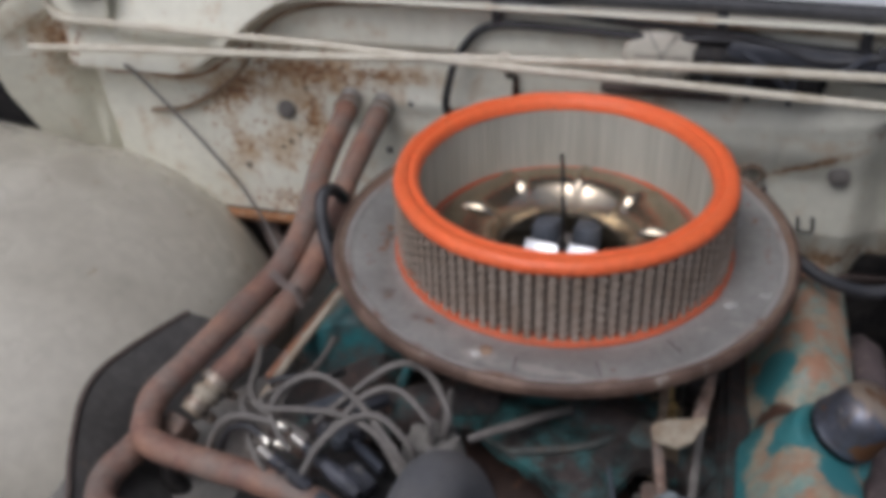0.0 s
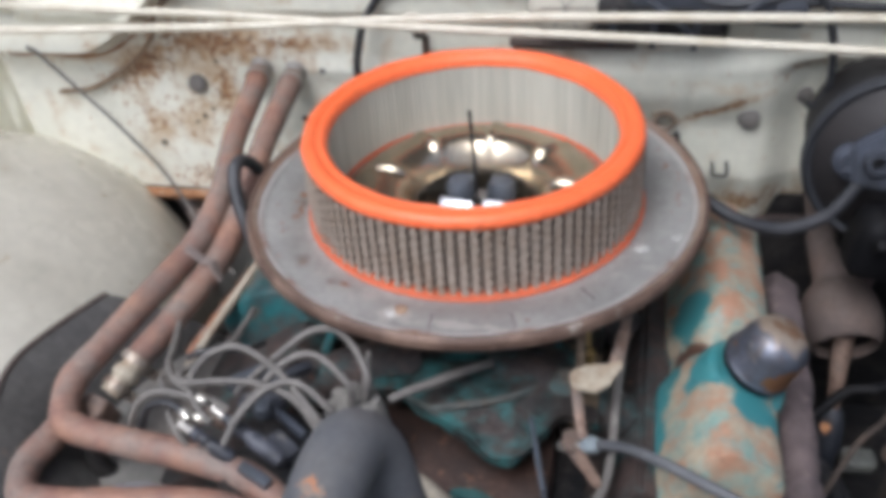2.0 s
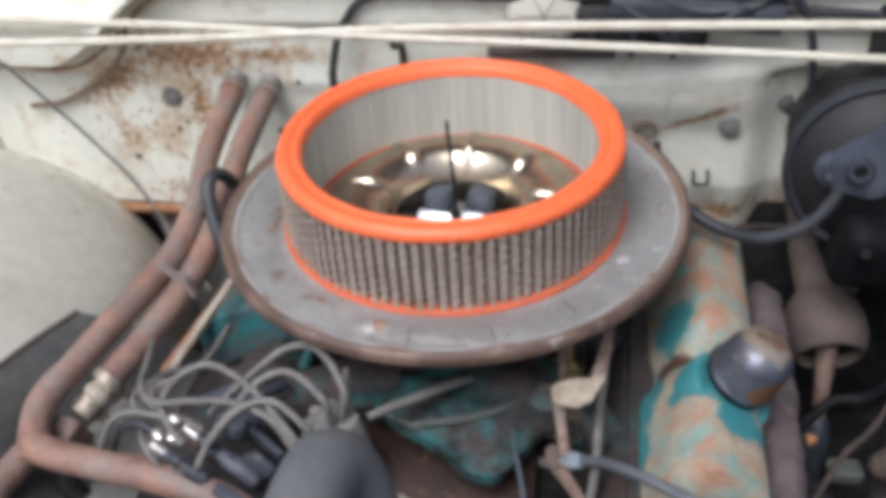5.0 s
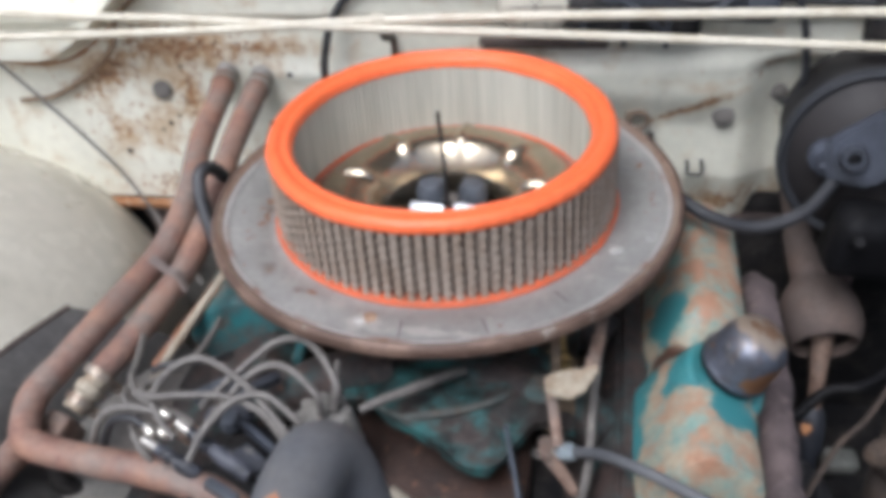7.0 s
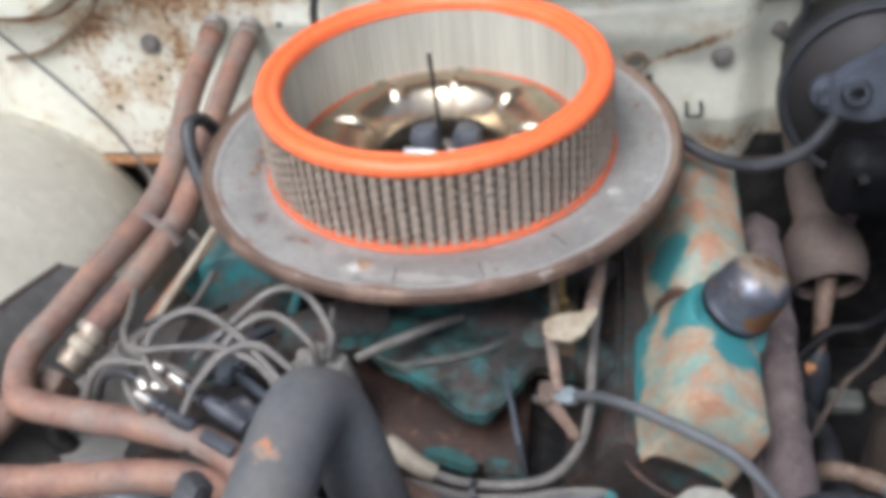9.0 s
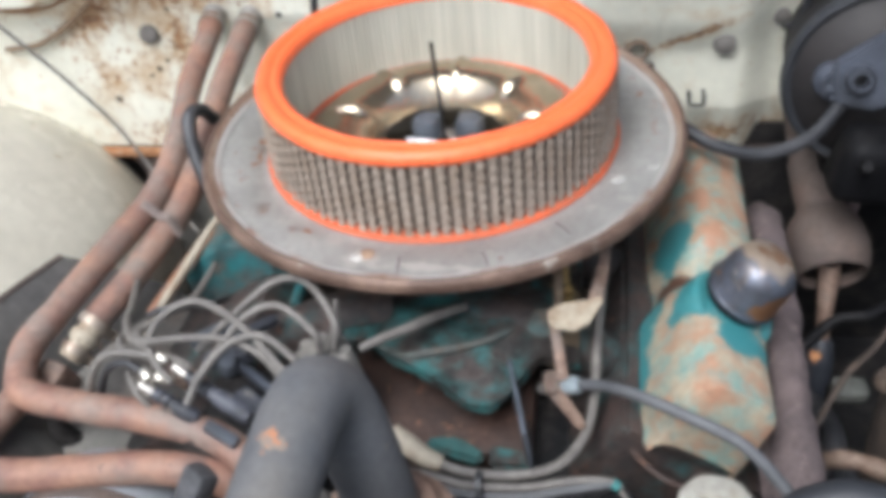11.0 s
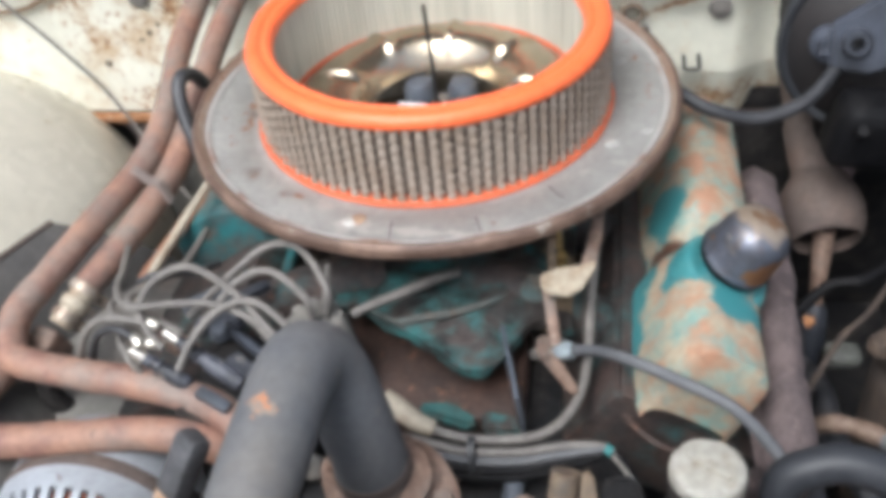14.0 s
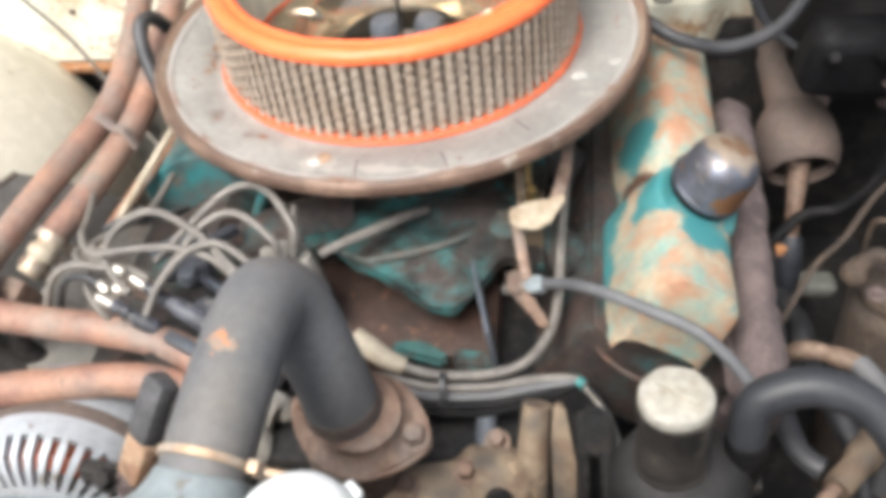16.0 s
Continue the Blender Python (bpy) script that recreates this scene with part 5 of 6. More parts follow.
part("brass_fitting", join(lathe([(0, 0.020), (0.004, 0.020), (0.005, 0.016), (0.005, 0.004), (0.007, 0.002), (0.007, 0), (0, 0)], 6, pose(0.109, -0.134, 0.884, 20, 6, 0)), tube([(0.109, -0.130, 0.898), (0.108, -0.12, 0.910), (0.104, -0.10, 0.918)], 0.0025, 8)), M_BRASS, tag, "dull brass fitting")
part("lever", bar((0.100, -0.163, 0.900), (0.110, -0.207, 0.872), 0.008, 0.004), M_ALLOYRUST, tag, "rusty tan lever")
part("lever", prism([(-0.011, 0.011), (-0.004, 0.016), (0.005, 0.010), (0.008, -0.006), (0.020, -0.024), (0.023, -0.032), (0.017, -0.034), (0.004, -0.018), (-0.009, -0.004)], 0.004, pose(0.1045, -0.2060, 0.862, 6, 8, 0), 0.0015), M_ALLOYRUST, tag, "rusty bent lever")
part("pivot", hex_bolt((0.102, -0.213, 0.866), (0, -0.2, 1), 0.0032, 0.004, False), M_ALLOYRUST, tag)
part("post", lathe([(0, 0.040), (0.0035, 0.040), (0.0035, 0.0), (0, 0)], 10, pose(0.104, -0.145, 0.885)), M_TAN, tag, "brass post")

vac = single("vacuum_hose", tube([(0.116, -0.209, 0.869), (0.126, -0.212, 0.874), (0.142, -0.223, 0.885), (0.163, -0.247, 0.902), (0.193, -0.267, 0.906), (0.226, -0.281, 0.898), (0.252, -0.300, 0.880), (0.260, -0.306, 0.865), (0.257, -0.306, 0.84), (0.255, -0.305, 0.72)], 0.0042, 14, 8), M_RADHOSE, "dark grey rubber vacuum hose over the valve cover", "hose")
part("end_fitting", lathe([(0, 0), (0.006, 0), (0.007, 0.003), (0.007, 0.010), (0.0058, 0.013), (0, 0.013)], 6, toward((0.111, -0.207, 0.867), (0.126, -0.212, 0.874))), M_TANK, vac, "pale metal end fitting")
part("stem", tube([(0.112, -0.207, 0.867), (0.097, -0.200, 0.855), (0.092, -0.19, 0.845)], 0.004, 8), M_STEEL, vac)

line = single("fuel_line", tube([(0.139, -0.06, 0.905), (0.138, -0.10, 0.893), (0.134, -0.150, 0.872), (0.132, -0.208, 0.855), (0.125, -0.240, 0.849), (0.108, -0.264, 0.847), (0.083, -0.273, 0.846), (0.052, -0.274, 0.846), (0.029, -0.271, 0.849), (0.008, -0.265, 0.858), (-0.010, -0.259, 0.866)], 0.0037, 12, 8), M_WIRE, "grey-beige fuel line curving round the engine front", "fuel line")
part("white_sleeve", tube([(0.026, -0.270, 0.850), (0.014, -0.268, 0.855), (0.001, -0.263, 0.862), (-0.010, -0.259, 0.866)], lambda t: 0.0062 + 0.0026 * t, 12, 6), M_TANPLATE, line, "cream rubber sleeve")
# lower wires take M_DEEP: the shade under the bundle is put into their colour
for k, (dz, dy, dx) in enumerate(((0.0, 0.0, 0.0), (-0.004, -0.005, 0.002), (-0.009, -0.009, 0.0), (-0.014, -0.011, -0.002))):
    single("harness_wire", tube([(-0.03 + dx, -0.272, 0.838 + dz), (0.010 + dx, -0.274 + dy, 0.843 + dz), (0.045, -0.280 + dy, 0.840 + dz), (0.085, -0.280 + dy, 0.841 + dz), (0.114, -0.274 + dy, 0.842 + dz * 0.8), (0.140, -0.272 + dy * 0.6, 0.842 + dz * 0.3), (0.152, -0.275, 0.838), (0.166, -0.292, 0.830), (0.178, -0.310, 0.80)], 0.0034, 10, 6), M_WIRE if k == 0 else M_RADHOSE if k == 1 else M_DEEP, "dusty wire in a taped bundle, near black lower down", "wire", "taped wires")
single("tape_band", lathe([(0.015, 0), (0.0165, 0.0005), (0.0165, 0.005), (0.015, 0.0055)], 18, toward((0.052, -0.281, 0.836), (0.07, -0.281, 0.837)) @ Matrix.Diagonal((0.75, 1.0, 1, 1)), closed=True), M_BLACK, "black tape band round the wire bundle", "tape")
single("tape_tag", lathe([(0.0055, 0), (0.0062, 0), (0.0062, 0.011), (0.0055, 0.011)], 14, toward((0.145, -0.2727, 0.8415), (0.151, -0.275, 0.838)) @ Matrix.Diagonal((0.75, 0.75, 0.5, 1)), closed=True), M_TAPE, "teal tape tag on a wire", "tape")

# ---- power steering reservoir, front right ----
res = thing("steering_reservoir", (0.202, -0.335, 0.70), "black power steering reservoir with cream cap", "reservoir")
RM = pose(0.206, -0.333, 0.006, 0, 0, 0)
res_cap = part("cap", uneven(lathe([(0, 0.9005), (0.0165, 0.9000), (0.0208, 0.8993), (0.0226, 0.8975), (0.0231, 0.8935), (0.0228, 0.8900), (0, 0.8900)], 40, RM), 0.0009, 70), M_CREAM, res, "cream dusty screw cap")
part("cap_nut", lathe([(0, 0.9035), (0.003, 0.9035), (0.004, 0.9025), (0.004, 0.899), (0, 0.899)], 6, RM), M_CREAM, res_cap, "steel cap nut")
part("cap_rib", slab((0.030, 0.004, 0.003), pose(0.206, -0.333, 0.9068, 0, 0, -35), 0.001), M_CREAM, res_cap)
part("neck", lathe([(0, 0.8905), (0.0232, 0.8905), (0.0234, 0.884), (0.0222, 0.882), (0.0222, 0.846), (0.0228, 0.836), (0, 0.834)], 40, RM), M_NECK, res, "dark filler neck with a painted pale reflection")
part("neck_ring", lathe([(0.0222, 0.8345), (0.0240, 0.8350), (0.0246, 0.8330), (0.0240, 0.8305), (0.0222, 0.8300)], 40, RM, closed=True), M_NECK, res, "dull ring at the foot of the neck")
part("tank", lathe([(0, 0.838), (0.024, 0.838), (0.033, 0.836), (0.041, 0.829), (0.0455, 0.818), (0.0465, 0.800), (0.0465, 0.70), (0, 0.70)], 48, pose(0.213, -0.333, 0.000)), M_RESBLACK, res)
ps = single("steering_hose", tube([(0.2535, -0.322, 0.836), (0.254, -0.320, 0.850), (0.256, -0.314, 0.868), (0.268, -0.311, 0.879), (0.292, -0.310, 0.885), (0.320, -0.316, 0.878), (0.342, -0.331, 0.858), (0.357, -0.343, 0.825), (0.363, -0.35, 0.77)], 0.0128, 18, 8), M_BLACKGLOSS, "thick black rubber power steering hose", "hose")
part("collar", lathe([(0.0100, -0.030), (0.0110, 0.0), (0.0138, 0.002), (0.0142, 0.005), (0.0134, 0.008), (0.0142, 0.011), (0.0142, 0.017), (0.0134, 0.019), (0.0110, 0.019), (0.0090, -0.030)], 24, toward((0.2535, -0.324, 0.828), (0.254, -0.320, 0.86)), closed=True), M_DEEP, ps, "black crimped hose collar")
part("support", slab((0.06, 0.014, 0.010), pose(0.236, -0.328, 0.806), 0.003), M_OILY, ps)
pipe = single("steel_pipe", tube([(0.300, -0.195, 0.78), (0.3140, -0.2074, 0.8000), (0.3315, -0.2121, 0.8000), (0.3482, -0.2200, 0.8000)], 0.0072, 12, 8, wobble=0.2), M_PIPE, "rusty bent steel pipe with a grey hose pushed on", "pipe")
part("grey_hose", tube([(0.3482, -0.2200, 0.8000), (0.3550, -0.2336, 0.8000), (0.3606, -0.2575, 0.8000), (0.3577, -0.2842, 0.8000), (0.355, -0.30, 0.76)], 0.0080, 12, 8), M_RADHOSE, pipe, "grey rubber hose end")
single("lower_pipe", tube([(0.352, -0.278, 0.792), (0.334, -0.300, 0.790), (0.318, -0.318, 0.788)], lambda t: 0.012 - 0.002 * smoothstep(0.4, 0.6, t), 14, 8), M_TAN, "tan dusty pipe end below the steering hose", "pipe")
single("thin_pipe", tube([(0.320, -0.316, 0.788), (0.304, -0.332, 0.786), (0.290, -0.345, 0.77)], 0.005, 10, 6), M_ALLOYRUST, "thin rusty steel pipe", "pipe")
single("return_hose", tube([(0.2896, -0.2445, 0.7900), (0.2908, -0.2585, 0.7900), (0.2934, -0.2761, 0.7900), (0.2971, -0.2903, 0.7900), (0.3046, -0.3003, 0.7900), (0.3117, -0.3054, 0.7900)], 0.0085, 12, 8), M_BLACK, "black return hose bending below the arch", "hose")
single("lower_pipe", tube([(0.36, -0.33, 0.79), (0.335, -0.345, 0.77), (0.30, -0.37, 0.75)], 0.013, 12, 8), M_ALLOYRUST, "tan rusty pipe end", "pipe")

# ---- alternator, front left ----
alt = thing("alternator", (-0.245, -0.34, 0.68), "cast aluminium alternator with cooling slots", "alternator")
AC = Vector((-0.232, -0.350, 0.763))
am = toward(AC + Vector((0, 0.05, 0)), AC + Vector((0, -0.05, 0.012)))


def alternator_end():
    """Slotted front shell: a rounded shoulder cut into bars."""
    bm = bmesh.new()
    prof = [(0.0805, 0.024), (0.0790, 0.043), (0.072, 0.057), (0.062, 0.063), (0.050, 0.066), (0.038, 0.067)]
    seg = 168
    g = [[bm.verts.new(am @ Vector((r * math.cos(2 * math.pi * j / seg), r * math.sin(2 * math.pi * j / seg), z))) for j in range(seg)] for r, z in prof]
    for i in range(len(prof) - 1):
        for j in range(seg):
            if i in (1, 2, 3) and j % 4 in (2, 3):
                continue
            bm.faces.new((g[i][j], g[i + 1][j], g[i + 1][(j + 1) % seg], g[i][(j + 1) % seg]))
    bmesh.ops.recalc_face_normals(bm, faces=list(bm.faces))
    bmesh.ops.solidify(bm, geom=list(bm.faces), thickness=0.005)
    return bm


part("slotted_shell", alternator_end(), M_ALU, alt, "pale aluminium shell with slots")
part("stator", lathe([(0.060, 0.011), (0.0808, 0.011), (0.0815, 0.013), (0.0815, 0.022), (0.0808, 0.024), (0.060, 0.024)], 64, am, closed=True), M_BROWNCAN, alt, "dark laminated stator band")
part("rear_shell", lathe([(0.0815, 0.012), (0.0825, -0.02), (0.072, -0.036), (0.02, -0.042), (0, -0.042)], 64, am), M_ALU, alt)
for k in range(5):
    part("slit", slab((0.0045, 0.030, 0.004), am @ pose(0, 0, -0.008) @ pose(0, 0, 0, 0, 0, 22 + 12 * k) @ pose(0, 0.0795, 0, 90, 0, 0), 0.001), M_OILY, alt, "dark cooling slit")
part("winding", lathe([(0.062, 0.030), (0.062, 0.046), (0.052, 0.052), (0.045, 0.046), (0.045, 0.030)], 48, am, closed=True), M_COPPER, alt, "red varnished copper windings")
part("front_hub", lathe([(0.040, 0.060), (0.040, 0.070), (0.02, 0.074), (0.012, 0.095), (0, 0.095)], 40, am), M_ALU, alt)
part("fins", join(join(slab((0.006, 0.05, 0.02), pose(-0.232, -0.318, 0.812, 0, 0, 0), 0.001), slab((0.006, 0.05, 0.02), pose(-0.218, -0.318, 0.809, 0, 8, 0), 0.001)), slab((0.035, 0.05, 0.018), pose(-0.188, -0.322, 0.800, 0, 24, 0), 0.003)), M_ALU, alt)
abr = thing("alternator_bracket", (-0.15, -0.34, 0.80), "black alternator bracket with rusted lower arm", "bracket")
part("block", uneven(bar((-0.139, -0.345, 0.861), (-0.121, -0.322, 0.898), 0.022, 0.018), 0.001, 80), M_BLOCK, abr, "grey-black rubber block")
part("arm", uneven(bar((-0.150, -0.358, 0.834), (-0.1385, -0.3445, 0.862), 0.024, 0.015), 0.0015, 80), M_RUSTARM, abr, "rusty tan arm")
part("bolt", hex_bolt((-0.170, -0.356, 0.830), (-0.2, -0.6, 0.8), 0.0075, 0.010), M_OILY, abr)
part("strap", slab((0.06, 0.012, 0.018), pose(-0.162, -0.352, 0.826, 0, 6, -4), 0.003), M_OILY, abr)
part("bolt", hex_bolt((-0.154, -0.358, 0.828), (0, -1, 0.3), 0.008, 0.01), M_RUSTIRON, abr)
part("stay", slab((0.02, 0.02, 0.10), pose(-0.14, -0.335, 0.79, 0, 0, 0), 0.004), M_OILY, abr)

# ---- radiator ----
radiator = thing("radiator", (0, -0.52, 0.45), "pale blue-grey radiator with top tank", "radiator")
part("top_tank", prism([(-0.25, 0.918), (0.37, 0.918), (0.37, 0.966), (0.36, 0.975), (0.12, 0.979), (0.07, 0.983), (0.03, 0.986), (-0.235, 0.984), (-0.25, 0.972)], 0.085, pose(0, -0.4605, 0, 90, 0, 0), 0.010), M_TANK, radiator)
part("raised_end", uneven(prism([(0.224, 0.970), (0.300, 0.970), (0.291, 0.980), (0.283, 0.9885), (0.270, 0.9915), (0.245, 0.9915), (0.234, 0.9885), (0.227, 0.980)], 0.050, pose(0, -0.462, 0, 90, 0, 0), 0.006), 0.0006, 60), M_TANK, radiator, "raised rounded end of the tank")
part("core", slab((0.60, 0.05, 0.50), pose(0.06, -0.510, 0.66), 0.004), M_OILY, radiator)
part("inlet_neck", uneven(lathe([(0.0232, 0.010), (0.0246, 0.009), (0.0262, 0.004), (0.0300, -0.004), (0.0370, -0.012), (0.0470, -0.020), (0.060, -0.030), (0.074, -0.046), (0.0232, -0.046)], 48, toward((-0.0345, -0.459, 0.979), (-0.0290, -0.430, 0.9955)), closed=True), 0.0012, 45), M_TANK, radiator, "pale blue-grey inlet neck")
rc = thing("pressure_cap", (0.026, -0.492, 0.99), "white worn radiator pressure cap", "radiator cap")
part("dome", lathe([(0, 0.018), (0.015, 0.0175), (0.0226, 0.015), (0.0274, 0.009), (0.0292, 0.004), (0.0292, 0.0), (0, 0.0)], 48, pose(0.026, -0.490, 1.000)), M_WHITECAP, rc)
for a in (0.75, math.pi + 0.75):
    part("ear", slab((0.007, 0.010, 0.006), pose(0.026 + 0.0297 * math.cos(a), -0.490 + 0.0297 * math.sin(a), 1.003, 0, 0, math.degrees(a)), 0.002), M_WHITECAP, rc)
part("filler_neck", lathe([(0, 0.0), (0.023, 0.0), (0.023, -0.018), (0, -0.018)], 32, pose(0.026, -0.490, 1.001)), M_TANK, rc)
over = thing("overflow_hose", (0.05, -0.474, 0.99), "dark grey overflow hose lying along the radiator tank", "hose")
part("tube", tube([(0.0500, -0.4740, 0.9920), (0.0622, -0.4740, 0.9947), (0.0834, -0.4740, 0.9965), (0.1117, -0.4740, 0.9965), (0.1546, -0.4740, 0.9927), (0.1920, -0.4740, 0.9889), (0.2267, -0.4740, 0.9832), (0.2600, -0.4820, 0.9780), (0.3100, -0.4860, 0.9720)], 0.0044, 14, 8), M_RADHOSE, over)
part("end_sleeve", tube([(0.0500, -0.4740, 0.9920), (0.0622, -0.4740, 0.9947)], 0.0050, 14, 6), M_BLACK, over, "black sleeve at the filler neck")
single("core_support", slab((1.25, 0.05, 0.06), pose(0.02, -0.57, 0.93), 0.01), M_BODY, "white painted radiator core support", "panel", kind="structure")

# ---- rods, cables and wires along the firewall ----
RODY = 0.177
single("brace_rod", tube([(-0.640, RODY, 1.0125), (-0.523, RODY, 1.019), (-0.267, RODY, 1.029), (-0.087, RODY, 1.040), (0.10, RODY, 1.045), (0.366, RODY, 1.048), (0.85, RODY, 1.053)], 0.0046, 12, 8), M_ROD, "cream painted steel hood torsion rod", "rod", "torsion rods")
single("brace_rod", tube([(-0.612, RODY + 0.012, 1.12), (-0.612, RODY + 0.012, 1.075), (-0.610, RODY + 0.012, 1.058), (-0.598, RODY + 0.011, 1.0475), (-0.575, RODY + 0.010, 1.0455), (-0.392, RODY + 0.008, 1.0405), (-0.289, RODY + 0.006, 1.0385), (-0.087, RODY - 0.003, 1.0325), (0.10, RODY - 0.003, 1.0265), (0.372, RODY - 0.002, 1.0155), (0.85, RODY, 0.996)], 0.0044, 12, 8), M_ROD, "cream painted steel hood rod with bent end", "rod", "torsion rods")
rodclip = thing("rod_clip", (-0.087, FW, 0.99), "pale steel clip holding two rods", "clip")
part("saddle", slab((0.014, 0.012, 0.020), pose(-0.088, RODY + 0.001, 1.036), 0.004), M_ROD, rodclip)
part("stay", tube([(-0.088, RODY + 0.004, 1.030), (-0.088, RODY + 0.02, 1.012), (-0.087, FW - 0.006, 1.0), (-0.087, FW - 0.003, 0.975)], 0.0035, 8), M_REDRUST, rodclip, "rusty wire stay")
rear = single("rear_tube", tube([(-0.530, FW - 0.008, 0.921), (-0.483, FW - 0.009, 0.929), (-0.426, FW - 0.012, 0.964), (-0.384, FW - 0.030, 1.005), (-0.375, FW - 0.030, 1.030), (-0.345, FW - 0.028, 1.056), (-0.308, FW - 0.025, 1.070), (-0.250, FW - 0.022, 1.076), (-0.103, FW - 0.020, 1.079), (0.13, FW - 0.020, 1.076), (0.253, FW - 0.020, 1.073), (0.45, FW - 0.02, 1.066)], 0.0031, 10, 8), M_SHADOWROD, "brown steel tube curving along the cowl", "tube")
part("cream_section", tube([(-0.20, FW - 0.0215, 1.0775), (-0.103, FW - 0.020, 1.079), (0.13, FW - 0.020, 1.076), (0.253, FW - 0.020, 1.073), (0.45, FW - 0.02, 1.066)], 0.0043, 10, 8), M_TANPLATE, rear, "cream painted stretch of the tube")
for x, z in ((-0.102, 1.079), (0.118, 1.0765), (0.25, 1.073)):
    clip = thing("tube_clip", (x, FW, z), "black plastic tube clip on the cowl", "clip", "tube clips")
    part("band", slab((0.011, 0.018, 0.026), pose(x, FW - 0.020, z - 0.002), 0.004), M_BLACK, clip)
single("cowl_cable", tube([(-0.160, FW - 0.004, 0.950), (-0.160, FW - 0.022, 0.962), (-0.156, FW - 0.022, 0.991), (-0.142, FW - 0.022, 1.030), (-0.109, FW - 0.024, 1.061), (-0.033, FW - 0.025, 1.0635), (0.056, FW - 0.026, 1.061), (0.132, FW - 0.026, 1.063), (0.271, FW - 0.027, 1.053), (0.42, FW - 0.02, 1.04)], 0.0042, 10, 8), M_BLACK, "black cable curving up to the cowl", "cable")
single("harness_cable", tube([(-0.10, FW - 0.018, 1.0855), (0.05, FW - 0.022, 1.072), (0.15, FW - 0.026, 1.066), (0.21, FW - 0.030, 1.050), (0.262, FW - 0.030, 1.056), (0.30, FW - 0.026, 1.068), (0.5, FW - 0.02, 1.068)], 0.005, 10, 8), M_BLACK, "black wiring harness along the cowl", "cable")
single("drop_cable", tube([(0.262, FW - 0.030, 1.062), (0.2838, 0.201, 1.0701), (0.2952, 0.201, 1.0641), (0.3088, 0.201, 1.048), (0.3163, 0.201, 1.0252), (0.3214, 0.201, 0.9958), (0.3231, 0.201, 0.974), (0.3200, 0.203, 0.952), (0.3128, 0.208, 0.940), (0.310, 0.222, 0.934)], 0.0040, 10, 8), M_BLACK, "black cable dropping into a firewall grommet", "cable")
single("diagonal_cable", tube([(-0.532, 0.190, 0.994), (-0.518, 0.194, 0.978), (-0.472, 0.196, 0.921), (-0.445, 0.196, 0.886), (-0.413, 0.194, 0.843), (-0.384, 0.185, 0.795), (-0.35, 0.15, 0.77), (-0.30, 0.10, 0.76)], 0.0021, 8, 8), M_WIRE, "thin grey cable slanting down the firewall", "cable")
single("dark_hose", tube([(-0.2306, 0.0633, 0.9282), (-0.2328, 0.0486, 0.9465), (-0.2361, 0.0326, 0.9538), (-0.2368, 0.0210, 0.9465), (-0.2303, 0.0053, 0.9284), (-0.2208, -0.0083, 0.9124), (-0.2109, -0.0195, 0.8914)], 0.0066, 12, 8), M_BLACK, "dark grey hose arching over the heater hoses", "hose")
single("dip_stick_tube", tube([(-0.190, -0.035, 0.905), (-0.204, -0.075, 0.893), (-0.222, -0.135, 0.876), (-0.232, -0.165, 0.865)], 0.0034, 8, 6), M_TANPLATE, "thin tan stained dipstick tube", "tube")

heater = thing("heater_box", (0.11, FW, 0.975), "black heater motor box on the firewall", "heater box")
part("case", slab((0.135, 0.040, 0.048), pose(0.155, FW - 0.014, 1.030, 0, 3, 0), 0.014, None, 3), M_OILY, heater)
part("lower_duct", slab((0.13, 0.022, 0.012), pose(0.070, FW - 0.010, 1.000, 0, 0, 0), 0.005, None, 3), M_BROWNCAN, heater, "brown dusty lower duct")
for x in (0.11, 0.15, 0.19):
    part("rib", slab((0.006, 0.010, 0.038), pose(x, FW - 0.034, 1.026 - 0.03 * (x - 0.1), 0, 3, 0), 0.002), M_DARKBLUE, heater)
part("white_cover", lathe([(0, 0.014), (0.024, 0.013), (0.035, 0.009), (0.039, 0.003), (0.039, 0), (0, 0)], 40, toward((0.064, FW - 0.022, 1.043), (0.064, FW - 1, 1.20)) @ Matrix.Diagonal((1.0, 0.75, 1, 1))), M_FENDER, heater, "white round plastic cover")
for a in (0, 60, 120):
    part("cover_rib", slab((0.050, 0.0012, 0.0012), toward((0.064, FW - 0.0355, 1.0455), (0.064, FW - 1, 1.20)) @ pose(0, 0, 0, 0, 0, a) @ pose(0, 0, 0.0003), 0.0004), M_WIRE, heater)
wiper = thing("wiper_motor", (0.20, FW, 1.03), "dark blue-grey wiper motor under the cowl", "wiper motor")
part("body", slab((0.14, 0.034, 0.030), pose(0.195, FW - 0.016, 1.046, 0, 3, 0), 0.008, None, 3), M_DARKBLUE, wiper)
part("end_bell", lathe([(0, 0.03), (0.014, 0.03), (0.018, 0.024), (0.018, 0), (0, 0)], 24, toward((0.262, FW - 0.018, 1.042), (0.30, FW - 0.018, 1.040))), M_DARKBLUE, wiper)
part("bracket_leg", tube([(0.14, FW - 0.03, 1.055), (0.165, FW - 0.038, 1.040), (0.185, FW - 0.036, 1.020)], 0.004, 8), M_DARKBLUE, wiper)
part("bracket_leg", tube([(0.255, FW - 0.03, 1.058), (0.235, FW - 0.038, 1.045), (0.215, FW - 0.036, 1.035)], 0.004, 8), M_DARKBLUE, wiper)
relay = thing("relay_panel", (0.47, FW, 0.97), "dark relay panel with rusty screws", "relay panel")
part("panel", slab((0.20, 0.03, 0.085), pose(0.475, FW - 0.013, 1.010), 0.008), M_OILY, relay)
